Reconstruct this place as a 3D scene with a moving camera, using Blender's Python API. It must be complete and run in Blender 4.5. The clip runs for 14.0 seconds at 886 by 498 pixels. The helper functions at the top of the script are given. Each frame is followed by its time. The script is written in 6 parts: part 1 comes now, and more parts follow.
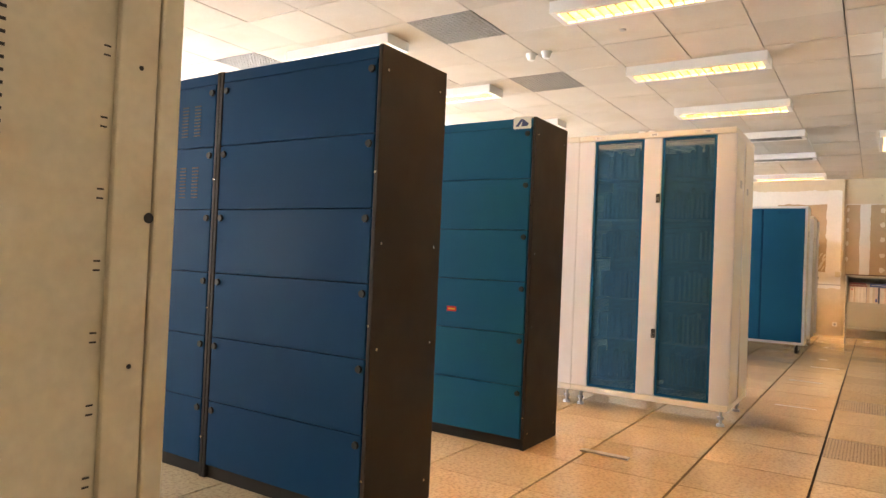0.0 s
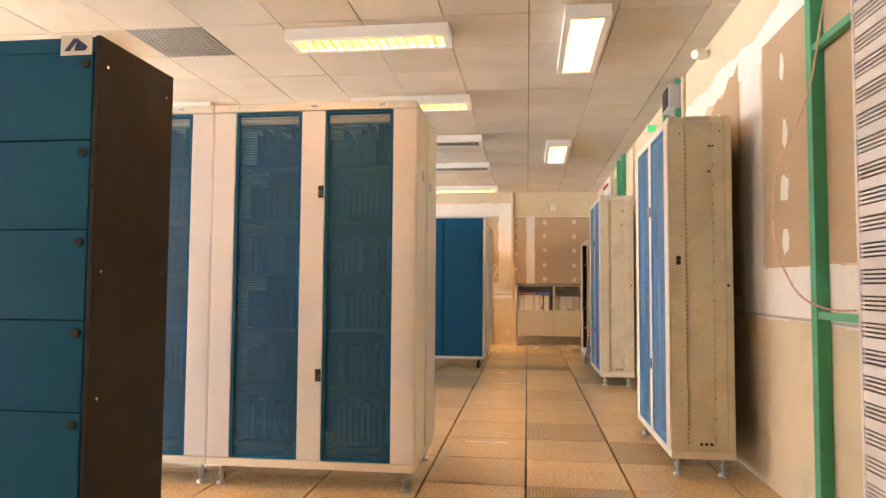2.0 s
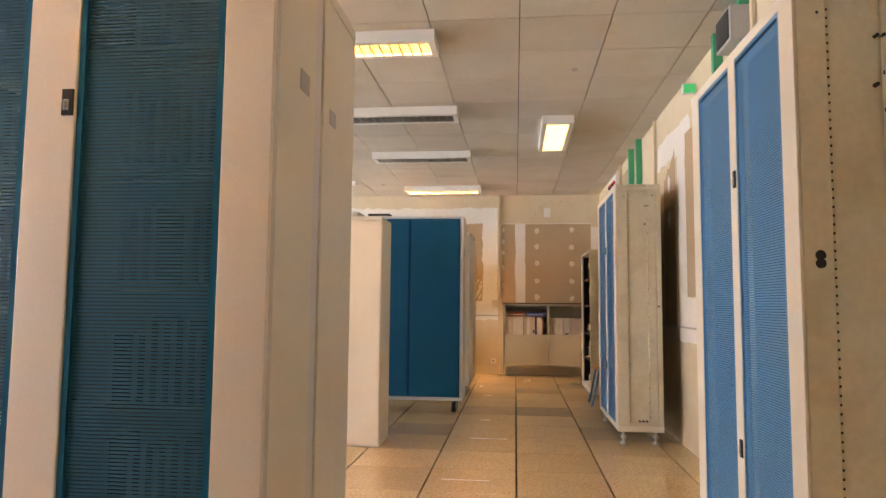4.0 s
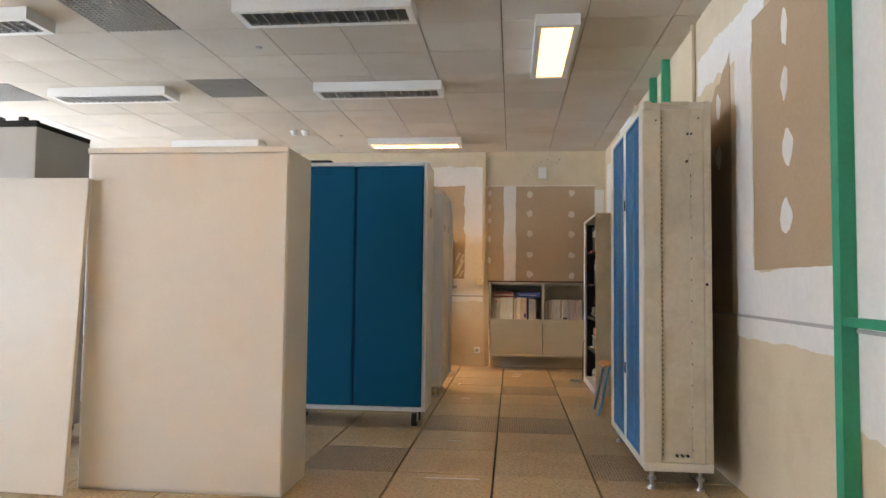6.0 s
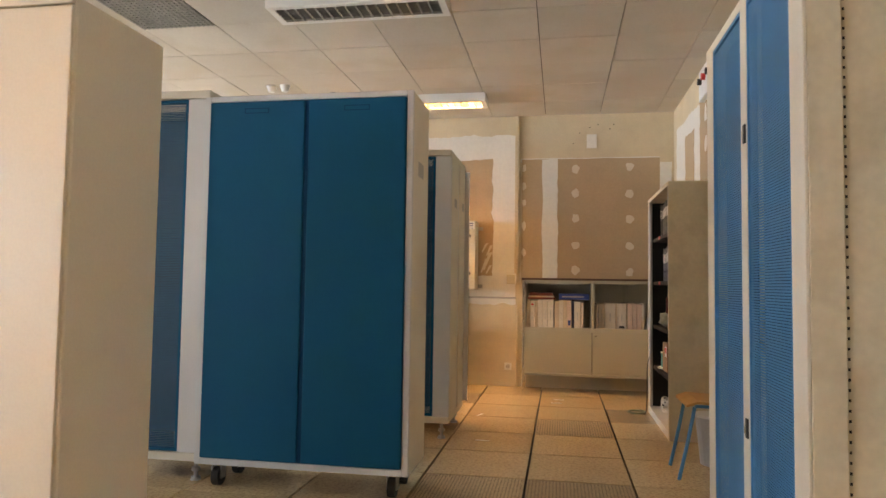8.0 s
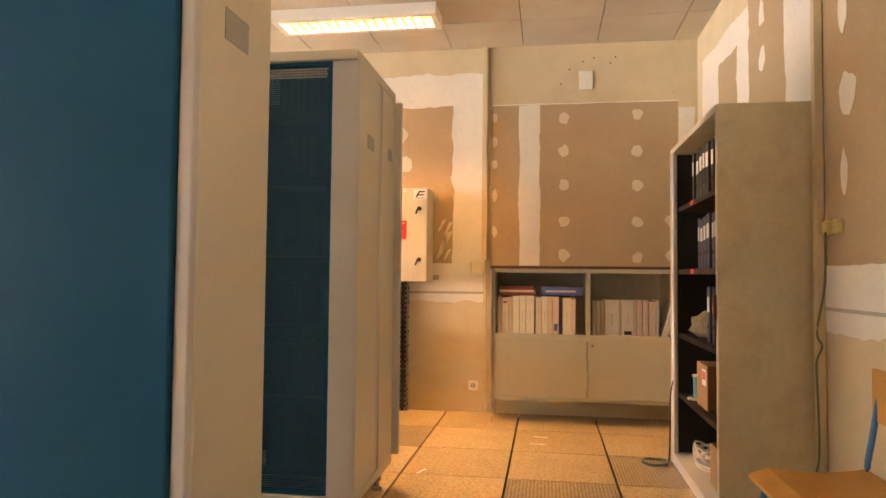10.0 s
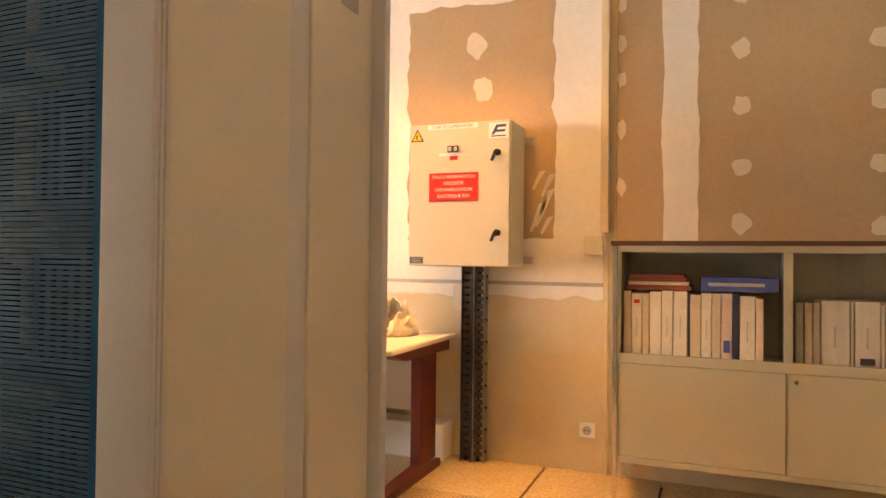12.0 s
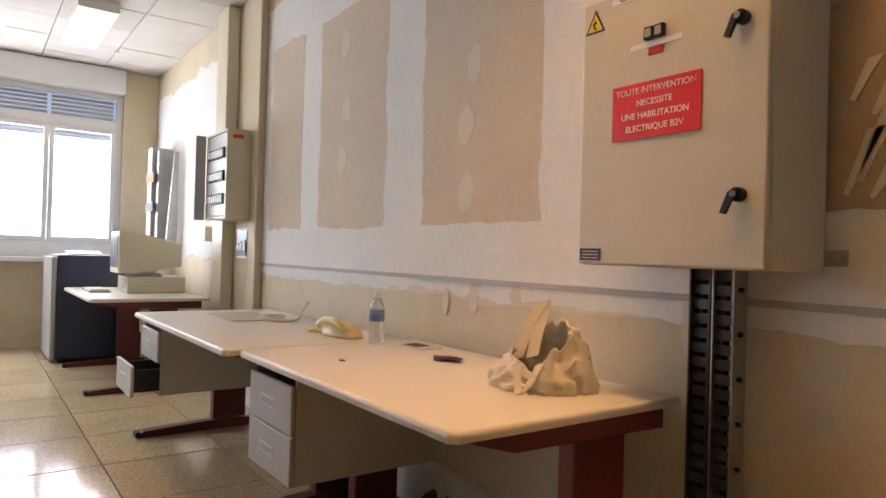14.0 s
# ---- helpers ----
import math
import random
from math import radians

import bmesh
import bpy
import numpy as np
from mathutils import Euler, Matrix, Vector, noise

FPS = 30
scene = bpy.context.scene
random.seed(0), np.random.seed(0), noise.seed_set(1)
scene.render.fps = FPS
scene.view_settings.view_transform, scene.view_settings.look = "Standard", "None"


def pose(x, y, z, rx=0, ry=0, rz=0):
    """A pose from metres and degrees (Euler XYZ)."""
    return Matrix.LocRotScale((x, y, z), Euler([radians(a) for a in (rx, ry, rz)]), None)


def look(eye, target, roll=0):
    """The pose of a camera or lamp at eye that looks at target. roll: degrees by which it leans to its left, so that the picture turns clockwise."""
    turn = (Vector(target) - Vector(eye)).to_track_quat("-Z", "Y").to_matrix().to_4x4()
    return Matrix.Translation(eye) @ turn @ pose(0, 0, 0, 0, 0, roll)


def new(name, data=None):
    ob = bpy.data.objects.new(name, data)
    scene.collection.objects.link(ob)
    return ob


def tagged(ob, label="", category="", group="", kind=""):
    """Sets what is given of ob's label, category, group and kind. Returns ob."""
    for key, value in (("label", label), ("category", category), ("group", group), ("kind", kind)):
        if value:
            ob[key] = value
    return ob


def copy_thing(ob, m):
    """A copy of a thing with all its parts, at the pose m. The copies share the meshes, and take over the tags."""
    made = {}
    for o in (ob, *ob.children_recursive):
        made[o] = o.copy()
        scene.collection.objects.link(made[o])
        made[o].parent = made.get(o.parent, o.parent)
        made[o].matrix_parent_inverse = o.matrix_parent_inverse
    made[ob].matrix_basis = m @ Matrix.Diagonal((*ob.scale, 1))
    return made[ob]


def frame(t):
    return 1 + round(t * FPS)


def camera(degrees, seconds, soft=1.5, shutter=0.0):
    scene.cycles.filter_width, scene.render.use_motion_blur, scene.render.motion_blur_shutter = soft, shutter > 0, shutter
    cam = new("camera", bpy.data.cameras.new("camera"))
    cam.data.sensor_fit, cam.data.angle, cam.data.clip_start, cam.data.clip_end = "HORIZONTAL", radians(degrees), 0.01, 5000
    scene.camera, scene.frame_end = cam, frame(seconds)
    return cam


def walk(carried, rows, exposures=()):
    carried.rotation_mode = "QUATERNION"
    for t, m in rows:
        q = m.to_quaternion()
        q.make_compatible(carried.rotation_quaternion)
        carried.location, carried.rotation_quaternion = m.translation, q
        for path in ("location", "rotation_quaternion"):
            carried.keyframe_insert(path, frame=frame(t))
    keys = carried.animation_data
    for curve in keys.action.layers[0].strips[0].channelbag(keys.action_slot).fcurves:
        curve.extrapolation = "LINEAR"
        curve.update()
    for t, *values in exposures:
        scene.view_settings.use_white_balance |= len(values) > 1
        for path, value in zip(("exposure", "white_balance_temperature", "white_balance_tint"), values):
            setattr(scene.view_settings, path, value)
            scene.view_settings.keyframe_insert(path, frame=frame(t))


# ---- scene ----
cam = camera(67.2, 14.0)
METRES, EYE, TILT, LEAN, TURN = 13.376, 1.14, 0.0, 0.0, 33.0
ROWS = [
    (0.0, 0.0, 0.0, 0.0, -0.04, 0.96, -2.46),
    (0.5, 0.0046, 0.0119, -0.0025, -10.75, -0.72, -2.4),
    (1.0, 0.0163, 0.0404, -0.0001, -15.22, 1.08, -2.28),
    (1.5, 0.0309, 0.074, 0.0, -20.12, 2.48, -1.53),
    (2.0, 0.0467, 0.1066, 0.0014, -25.82, 3.12, -0.41),
    (2.5, 0.0667, 0.139, 0.0037, -25.38, 3.57, -0.77),
    (3.0, 0.0872, 0.1741, 0.0043, -26.94, 4.75, -0.63),
    (5.5, 0.1962, 0.3276, -0.0004, -26.58, 3.94, -0.32),
    (6.0, 0.2174, 0.3565, 0.0015, -27.15, 2.95, -0.64),
    (6.5, 0.239, 0.3857, 0.0017, -26.05, 3.01, -0.7),
    (7.0, 0.2603, 0.4153, -0.0004, -24.75, 2.64, -0.82),
    (9.5, 0.3642, 0.568, -0.0018, -22.33, 3.91, -0.61),
    (10.0, 0.3855, 0.5995, -0.0014, -24.18, 2.33, -0.55),
    (10.5, 0.4081, 0.6319, -0.002, -22.68, 2.2, -0.52),
    (11.0, 0.4292, 0.663, -0.0019, -19.0, 2.07, -1.05),
    (11.5, 0.4476, 0.6938, -0.002, -16.96, 1.09, -0.84),
    (12.0, 0.4669, 0.7235, -0.0019, -11.0, 0.83, -0.63),
    (12.5, 0.4875, 0.7554, -0.0034, -2.35, 0.19, 0.13),
    (13.0, 0.5032, 0.7852, -0.0029, 1.28, -0.65, 0.37),
    (13.5, 0.5184, 0.8143, -0.002, 11.44, 0.01, -0.33),
    (14.0, 0.5301, 0.8431, -0.0036, 21.42, 0.49, -1.65),
]
EXPOSURES = [(0.0, 1.15, 7800, 22), (1.5, 1.15, 8300, 26), (3.0, 0.95, 8500, 26), (5.5, 0.45, 6900, 18), (7.0, 0.45, 6500, 15), (9.5, 0.9, 10400, 27), (10.5, 0.95, 10600, 28), (11.0, 0.75, 10600, 28), (12.0, 0.95, 10200, 28), (13.0, 0.85, 8700, 24), (13.5, 0.35, 7900, 24), (14.0, -0.42, 7000, 22)]
walk(cam, [(t, pose(0, 0, EYE, TILT, LEAN, TURN) @ pose(METRES * x, METRES * y, METRES * z, 90 + pitch, roll, yaw)) for t, x, y, z, yaw, pitch, roll in ROWS], EXPOSURES)

# ---- light ----
world = bpy.data.worlds.new("world")
scene.world = world
world.use_nodes = True
_nt = world.node_tree
_sky = _nt.nodes.new("ShaderNodeTexSky")
_sky.sky_type = "NISHITA"
_sky.sun_disc = False
_sky.sun_elevation = radians(48)
_sky.sun_rotation = radians(-150)
_nt.links.new(_sky.outputs[0], _nt.nodes["Background"].inputs[0])
_nt.nodes["Background"].inputs[1].default_value = 0.15
sun = new("sun", bpy.data.lights.new("sun", "SUN"))
sun.data.energy, sun.data.angle, sun.data.color = 2.5, radians(0.5), (1.0, 0.95, 0.88)
sun.matrix_world = look((0, 0, 20), (-6, 10.4, 6.7))

CEIL, XR, XL, YB, YF = 3.05, 1.15, -8.4, 15.08, -2.6
WARM = (1.0, 0.57, 0.22)
TUBE = 75.0          # glow of the lit tubes
DAY = 3.0           # daylight through one window, watts a square metre
SKYCOL = (0.72, 0.86, 1.0)

# ---- materials ----


def mat(name, col, rough=0.5, metal=0.0, vary=0.12, grain=60.0, blotch=2.5, bump=0.0, spec=0.5, dirt=None, dirt_amt=0.3, rand=0.0, trans=0.0, alpha=1.0):
    """Principled paint with variation at two scales and an optional fine relief."""
    m = bpy.data.materials.new(name)
    m.use_nodes = True
    nt = m.node_tree
    N, L = nt.nodes, nt.links
    b = N["Principled BSDF"]
    b.inputs["Roughness"].default_value = rough
    b.inputs["Metallic"].default_value = metal
    b.inputs["Specular IOR Level"].default_value = spec
    b.inputs["Transmission Weight"].default_value = trans
    geo = N.new("ShaderNodeTexCoord")
    n1 = N.new("ShaderNodeTexNoise")
    n1.inputs["Scale"].default_value = grain
    n1.inputs["Detail"].default_value = 4
    n2 = N.new("ShaderNodeTexNoise")
    n2.inputs["Scale"].default_value = blotch
    n2.inputs["Detail"].default_value = 5
    L.new(geo.outputs["Object"], n1.inputs["Vector"])
    L.new(geo.outputs["Object"], n2.inputs["Vector"])
    add = N.new("ShaderNodeMath")
    add.operation = "ADD"
    L.new(n1.outputs["Fac"], add.inputs[0])
    L.new(n2.outputs["Fac"], add.inputs[1])
    mr = N.new("ShaderNodeMapRange")
    mr.inputs["From Min"].default_value = 0.6
    mr.inputs["From Max"].default_value = 1.4
    mr.inputs["To Min"].default_value = 1 - vary
    mr.inputs["To Max"].default_value = 1 + vary
    L.new(add.outputs[0], mr.inputs["Value"])
    val = mr.outputs[0]
    if rand:
        oi = N.new("ShaderNodeObjectInfo")
        isl = N.new("ShaderNodeNewGeometry")
        s = N.new("ShaderNodeMath")
        s.operation = "ADD"
        L.new(oi.outputs["Random"], s.inputs[0])
        L.new(isl.outputs["Random Per Island"], s.inputs[1])
        fr = N.new("ShaderNodeMath")
        fr.operation = "FRACT"
        L.new(s.outputs[0], fr.inputs[0])
        r = N.new("ShaderNodeMapRange")
        r.inputs["To Min"].default_value = 1 - rand
        r.inputs["To Max"].default_value = 1 + rand
        L.new(fr.outputs[0], r.inputs["Value"])
        mu = N.new("ShaderNodeMath")
        mu.operation = "MULTIPLY"
        L.new(val, mu.inputs[0])
        L.new(r.outputs[0], mu.inputs[1])
        val = mu.outputs[0]
    sc = N.new("ShaderNodeVectorMath")
    sc.operation = "SCALE"
    sc.inputs[0].default_value = col
    L.new(val, sc.inputs["Scale"])
    out = sc.outputs[0]
    if dirt:
        n3 = N.new("ShaderNodeTexNoise")
        n3.inputs["Scale"].default_value = blotch * 1.7 + 0.3
        n3.inputs["Detail"].default_value = 7
        L.new(geo.outputs["Object"], n3.inputs["Vector"])
        m3 = N.new("ShaderNodeMapRange")
        m3.inputs["From Min"].default_value = 0.5
        m3.inputs["From Max"].default_value = 0.75
        m3.inputs["To Max"].default_value = dirt_amt
        L.new(n3.outputs["Fac"], m3.inputs["Value"])
        mix = N.new("ShaderNodeMix")
        mix.data_type = "RGBA"
        L.new(m3.outputs[0], mix.inputs["Factor"])
        L.new(out, mix.inputs["A"])
        mix.inputs["B"].default_value = (*dirt, 1)
        out = mix.outputs["Result"]
    L.new(out, b.inputs["Base Color"])
    rr = N.new("ShaderNodeMapRange")
    rr.inputs["From Min"].default_value = 0.3
    rr.inputs["From Max"].default_value = 0.7
    rr.inputs["To Min"].default_value = max(0.02, rough * 0.85)
    rr.inputs["To Max"].default_value = min(1, rough * 1.2)
    L.new(n2.outputs["Fac"], rr.inputs["Value"])
    L.new(rr.outputs[0], b.inputs["Roughness"])
    if bump:
        bp = N.new("ShaderNodeBump")
        bp.inputs["Strength"].default_value = bump
        bp.inputs["Distance"].default_value = 0.004
        L.new(n1.outputs["Fac"], bp.inputs["Height"])
        L.new(bp.outputs[0], b.inputs["Normal"])
    return m


def glow(name, col, strength):
    m = bpy.data.materials.new(name)
    m.use_nodes = True
    b = m.node_tree.nodes["Principled BSDF"]
    b.inputs["Base Color"].default_value = (*col, 1)
    b.inputs["Emission Color"].default_value = (*col, 1)
    b.inputs["Emission Strength"].default_value = strength
    return m


def glass(name, rough=0.02, col=(1, 1, 1)):
    m = bpy.data.materials.new(name)
    m.use_nodes = True
    b = m.node_tree.nodes["Principled BSDF"]
    b.inputs["Base Color"].default_value = (*col, 1)
    b.inputs["Roughness"].default_value = rough
    b.inputs["Transmission Weight"].default_value = 1.0
    b.inputs["IOR"].default_value = 1.45
    return m


def speckled(name, col, dark, rough):
    """Pressed laminate with fine dark and light flecks, worn gloss."""
    m = mat(name, col, rough, vary=0.10, grain=25, blotch=1.3, rand=0.10, dirt=dark, dirt_amt=0.35)
    N, L = m.node_tree.nodes, m.node_tree.links
    b = N["Principled BSDF"]
    src = b.inputs["Base Color"].links[0].from_socket
    tc = N.new("ShaderNodeTexCoord")
    nz = N.new("ShaderNodeTexNoise")
    nz.inputs["Scale"].default_value = 55
    nz.inputs["Detail"].default_value = 3
    L.new(tc.outputs["Object"], nz.inputs["Vector"])
    mr = N.new("ShaderNodeMapRange")
    mr.inputs["From Min"].default_value = 0.48
    mr.inputs["From Max"].default_value = 0.66
    mr.inputs["To Max"].default_value = 0.6
    L.new(nz.outputs["Fac"], mr.inputs["Value"])
    mix = N.new("ShaderNodeMix")
    mix.data_type = "RGBA"
    L.new(mr.outputs[0], mix.inputs["Factor"])
    L.new(src, mix.inputs["A"])
    mix.inputs["B"].default_value = (*dark, 1)
    L.new(mix.outputs["Result"], b.inputs["Base Color"])
    return m


M_CREAM = mat("cream_wall_paint", (0.66, 0.56, 0.40), 0.75, vary=0.07, bump=0.05, dirt=(0.5, 0.4, 0.26), dirt_amt=0.35, spec=0.3)
M_FILL = mat("white_joint_filler", (0.78, 0.76, 0.72), 0.85, vary=0.06, grain=30, bump=0.08, spec=0.2)
M_DAB = mat("cream_filler_dab", (0.69, 0.62, 0.52), 0.85, vary=0.06, grain=30, bump=0.08, spec=0.2)
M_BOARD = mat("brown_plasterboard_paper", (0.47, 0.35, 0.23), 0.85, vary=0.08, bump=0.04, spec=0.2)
M_PINK = mat("paler_plasterboard_paper", (0.65, 0.54, 0.42), 0.85, vary=0.08, bump=0.04, spec=0.2)
M_TILE = speckled("speckled_floor_tile", (0.66, 0.51, 0.315), (0.33, 0.235, 0.14), 0.115)
M_TILED = speckled("perforated_floor_tile_laminate", (0.48, 0.38, 0.255), (0.27, 0.2, 0.13), 0.22)
_n, _l = M_TILED.node_tree.nodes, M_TILED.node_tree.links
_bs = _n["Principled BSDF"]
_src = _bs.inputs["Base Color"].links[0].from_socket
_tc = _n.new("ShaderNodeTexCoord")
_vo = _n.new("ShaderNodeTexVoronoi")
_vo.inputs["Scale"].default_value = 52
_vo.inputs["Randomness"].default_value = 0.0
_l.new(_tc.outputs["Object"], _vo.inputs["Vector"])
_ls = _n.new("ShaderNodeMath")
_ls.operation = "LESS_THAN"
_ls.inputs[1].default_value = 0.25
_l.new(_vo.outputs["Distance"], _ls.inputs[0])
_mx = _n.new("ShaderNodeMix")
_mx.data_type = "RGBA"
_l.new(_ls.outputs[0], _mx.inputs["Factor"])
_l.new(_src, _mx.inputs["A"])
_mx.inputs["B"].default_value = (0.2, 0.155, 0.1, 1)
_l.new(_mx.outputs["Result"], _bs.inputs["Base Color"])
M_JOINT = mat("dark_joint", (0.03, 0.026, 0.022), 0.8)
M_CEIL = mat("mineral_fibre_tile", (0.60, 0.56, 0.50), 0.95, vary=0.09, grain=90, blotch=1.2, bump=0.35, spec=0.1, rand=0.07, dirt=(0.52, 0.45, 0.35), dirt_amt=0.5)
M_TBAR = mat("ceiling_grid_metal", (0.12, 0.10, 0.08), 0.7)
M_WHITE = mat("white_lamp_enamel", (0.80, 0.80, 0.78), 0.35, vary=0.04)
M_BEIGE = mat("cream_cabinet_enamel", (0.74, 0.69, 0.60), 0.42, vary=0.05, grain=120, blotch=1.5, bump=0.03, dirt=(0.55, 0.46, 0.34), dirt_amt=0.25)
M_GREYW = mat("light_grey_enamel", (0.66, 0.65, 0.66), 0.42, vary=0.05, grain=120, bump=0.03)
M_RAW = mat("bare_cabinet_end_enamel", (0.68, 0.62, 0.50), 0.5, vary=0.09, grain=40, blotch=3, bump=0.04, dirt=(0.40, 0.33, 0.22), dirt_amt=0.4)
M_TEAL = mat("teal_blue_enamel", (0.0, 0.094, 0.20), 0.6, spec=0.15, vary=0.06, grain=150, blotch=1.2, bump=0.03)
M_TEALSCREEN = mat("teal_perforated_steel", (0.005, 0.085, 0.18), 0.5, vary=0.08)
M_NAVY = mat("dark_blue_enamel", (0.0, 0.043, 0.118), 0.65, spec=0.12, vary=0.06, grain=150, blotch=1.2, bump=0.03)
M_BLUE = mat("bright_blue_perforated_steel", (0.045, 0.22, 0.46), 0.5, vary=0.08)
M_BLACK = mat("black_brown_enamel", (0.022, 0.017, 0.013), 0.6, spec=0.25, vary=0.2, grain=200, bump=0.1, dirt=(0.05, 0.04, 0.03), dirt_amt=0.3)
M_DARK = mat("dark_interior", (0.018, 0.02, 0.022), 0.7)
M_RUB = mat("black_plastic", (0.013, 0.013, 0.013), 0.55)
M_STEEL = mat("galvanised_steel", (0.45, 0.45, 0.44), 0.38, metal=1.0, vary=0.15, blotch=8)
M_CHROME = mat("chrome", (0.75, 0.75, 0.75), 0.15, metal=1.0)
M_GREEN = mat("green_painted_stud", (0.03, 0.34, 0.19), 0.5, vary=0.1)
M_RED = mat("red_plastic", (0.62, 0.03, 0.025), 0.4, vary=0.05)
M_MAROON = mat("maroon_enamel", (0.13, 0.02, 0.018), 0.4, vary=0.1)
M_DESK = mat("white_laminate", (0.72, 0.67, 0.59), 0.42, vary=0.04, blotch=1.2)
M_DRAWER = mat("grey_beige_drawer", (0.48, 0.46, 0.42), 0.5, vary=0.05, grain=120)
M_GRID = mat("dark_egg_crate", (0.32, 0.31, 0.29), 0.6)
M_WOOD = mat("orange_beech_ply", (0.55, 0.27, 0.08), 0.35, vary=0.15, grain=12, blotch=4)
M_TOPW = mat("dark_wood_top", (0.10, 0.05, 0.03), 0.45, vary=0.2, grain=18)
M_CHBLUE = mat("blue_tube_enamel", (0.03, 0.20, 0.44), 0.35)
M_SAGE = mat("grey_green_sliding_door", (0.47, 0.45, 0.36), 0.45, vary=0.05)
M_GLASS = glass("clear_glass")
M_BOTTLE = glass("clear_plastic", 0.05)
M_PAPER = mat("white_binder", (0.68, 0.65, 0.58), 0.6, vary=0.1)
M_PAPER2 = mat("cream_binder", (0.58, 0.50, 0.38), 0.65, vary=0.12)
M_PAPER3 = mat("pale_pink_binder", (0.62, 0.50, 0.44), 0.65, vary=0.1)
M_DBIND = mat("dark_blue_binder", (0.03, 0.04, 0.085), 0.4, vary=0.2)
M_BBIND = mat("black_binder", (0.018, 0.018, 0.02), 0.5)
M_BBLUE = mat("blue_binder", (0.05, 0.09, 0.33), 0.4)
M_RBIND = mat("dark_red_folder", (0.25, 0.06, 0.04), 0.55)
M_INK = mat("black_ink", (0.03, 0.03, 0.035), 0.6)
M_NAVYINK = mat("navy_ink", (0.03, 0.05, 0.17), 0.5)
M_LABEL = mat("white_label", (0.78, 0.77, 0.74), 0.55, vary=0.04)
M_GLABEL = mat("grey_label", (0.42, 0.42, 0.42), 0.5)
M_YEL = mat("yellow_sticker", (0.80, 0.55, 0.02), 0.5)
M_BOX = mat("grey_beige_enclosure", (0.55, 0.52, 0.43), 0.45, vary=0.05, grain=150, bump=0.05)
M_CARD = mat("brown_cardboard", (0.34, 0.20, 0.105), 0.8, vary=0.1)
M_CLOTH = mat("natural_canvas", (0.70, 0.63, 0.52), 0.95, vary=0.08, grain=150, bump=0.3, spec=0.1)
M_IVORY = mat("aged_ivory_plastic", (0.66, 0.60, 0.45), 0.45, vary=0.05)
M_PHONE = mat("ivory_phone_plastic", (0.72, 0.62, 0.30), 0.4)
M_CABLE = mat("green_grey_cable", (0.16, 0.2, 0.13), 0.6)
M_WCABLE = mat("white_cable", (0.7, 0.69, 0.66), 0.5)
M_ORANGE = mat("red_white_cord", (0.66, 0.42, 0.32), 0.6, vary=0.4, grain=200)
M_PVC = mat("white_window_plastic", (0.78, 0.79, 0.80), 0.35, vary=0.03)
M_SHUT = mat("grey_roller_shutter", (0.42, 0.43, 0.45), 0.5)
M_GROUND = mat("pale_courtyard", (0.45, 0.44, 0.42), 0.9, blotch=0.1)
M_TUBE = glow("lit_warm_tube", WARM, TUBE)
# same tube, glow boosted to brighten the wall above the enclosure
M_TUBE2 = glow("boosted_warm_tube", WARM, TUBE * 5.2)
M_DIFF = glow("lit_warm_diffuser", (1.0, 0.60, 0.24), TUBE * 0.035)
M_EXIT = glow("green_exit_glow", (0.02, 0.55, 0.2), 0.35)
M_LED = mat("pale_card_edge", (0.5, 0.55, 0.55), 0.5)

# ---- building helpers ----
ORIGIN = {}


def box(bm, x0, x1, y0, y1, z0, z1, bev=0.0):
    r = bmesh.ops.create_cube(bm, size=1.0, matrix=Matrix.Translation(((x0 + x1) / 2, (y0 + y1) / 2, (z0 + z1) / 2)) @ Matrix.Diagonal((abs(x1 - x0), abs(y1 - y0), abs(z1 - z0), 1)))
    if bev:
        es = {e for v in r["verts"] for e in v.link_edges}
        bmesh.ops.bevel(bm, geom=list(es), offset=bev, segments=2, profile=0.5, affect="EDGES")
    return bm


def cyl(bm, p, q, r, r2=None, seg=14):
    p, q = Vector(p), Vector(q)
    d = q - p
    m = Matrix.Translation((p + q) / 2) @ d.to_track_quat("Z", "Y").to_matrix().to_4x4()
    bmesh.ops.create_cone(bm, cap_ends=True, segments=seg, radius1=r, radius2=r if r2 is None else r2, depth=d.length, matrix=m)
    return bm


def B(*a, bev=0.0):
    """A bmesh with one box, or with several when given lists of six."""
    bm = bmesh.new()
    if isinstance(a[0], (tuple, list)):
        for q in a:
            box(bm, *q, bev=bev)
    else:
        box(bm, *a, bev=bev)
    return bm


def C(p, q, r, r2=None, seg=14):
    return cyl(bmesh.new(), p, q, r, r2, seg)


def prism(pts, axis, a, b):
    """A polygon in the plane across the axis, drawn out from a to b. Points are (x,y), (x,z) or (y,z) in that order of the axes left over."""
    bm = bmesh.new()
    put = {"x": lambda u, v, w: (w, u, v), "y": lambda u, v, w: (u, w, v), "z": lambda u, v, w: (u, v, w)}[axis]
    va = [bm.verts.new(put(u, v, a)) for u, v in pts]
    vb = [bm.verts.new(put(u, v, b)) for u, v in pts]
    bm.faces.new(va)
    bm.faces.new(vb[::-1])
    n = len(pts)
    for i in range(n):
        bm.faces.new((va[i], vb[i], vb[(i + 1) % n], va[(i + 1) % n]))
    bmesh.ops.recalc_face_normals(bm, faces=bm.faces)
    return bm


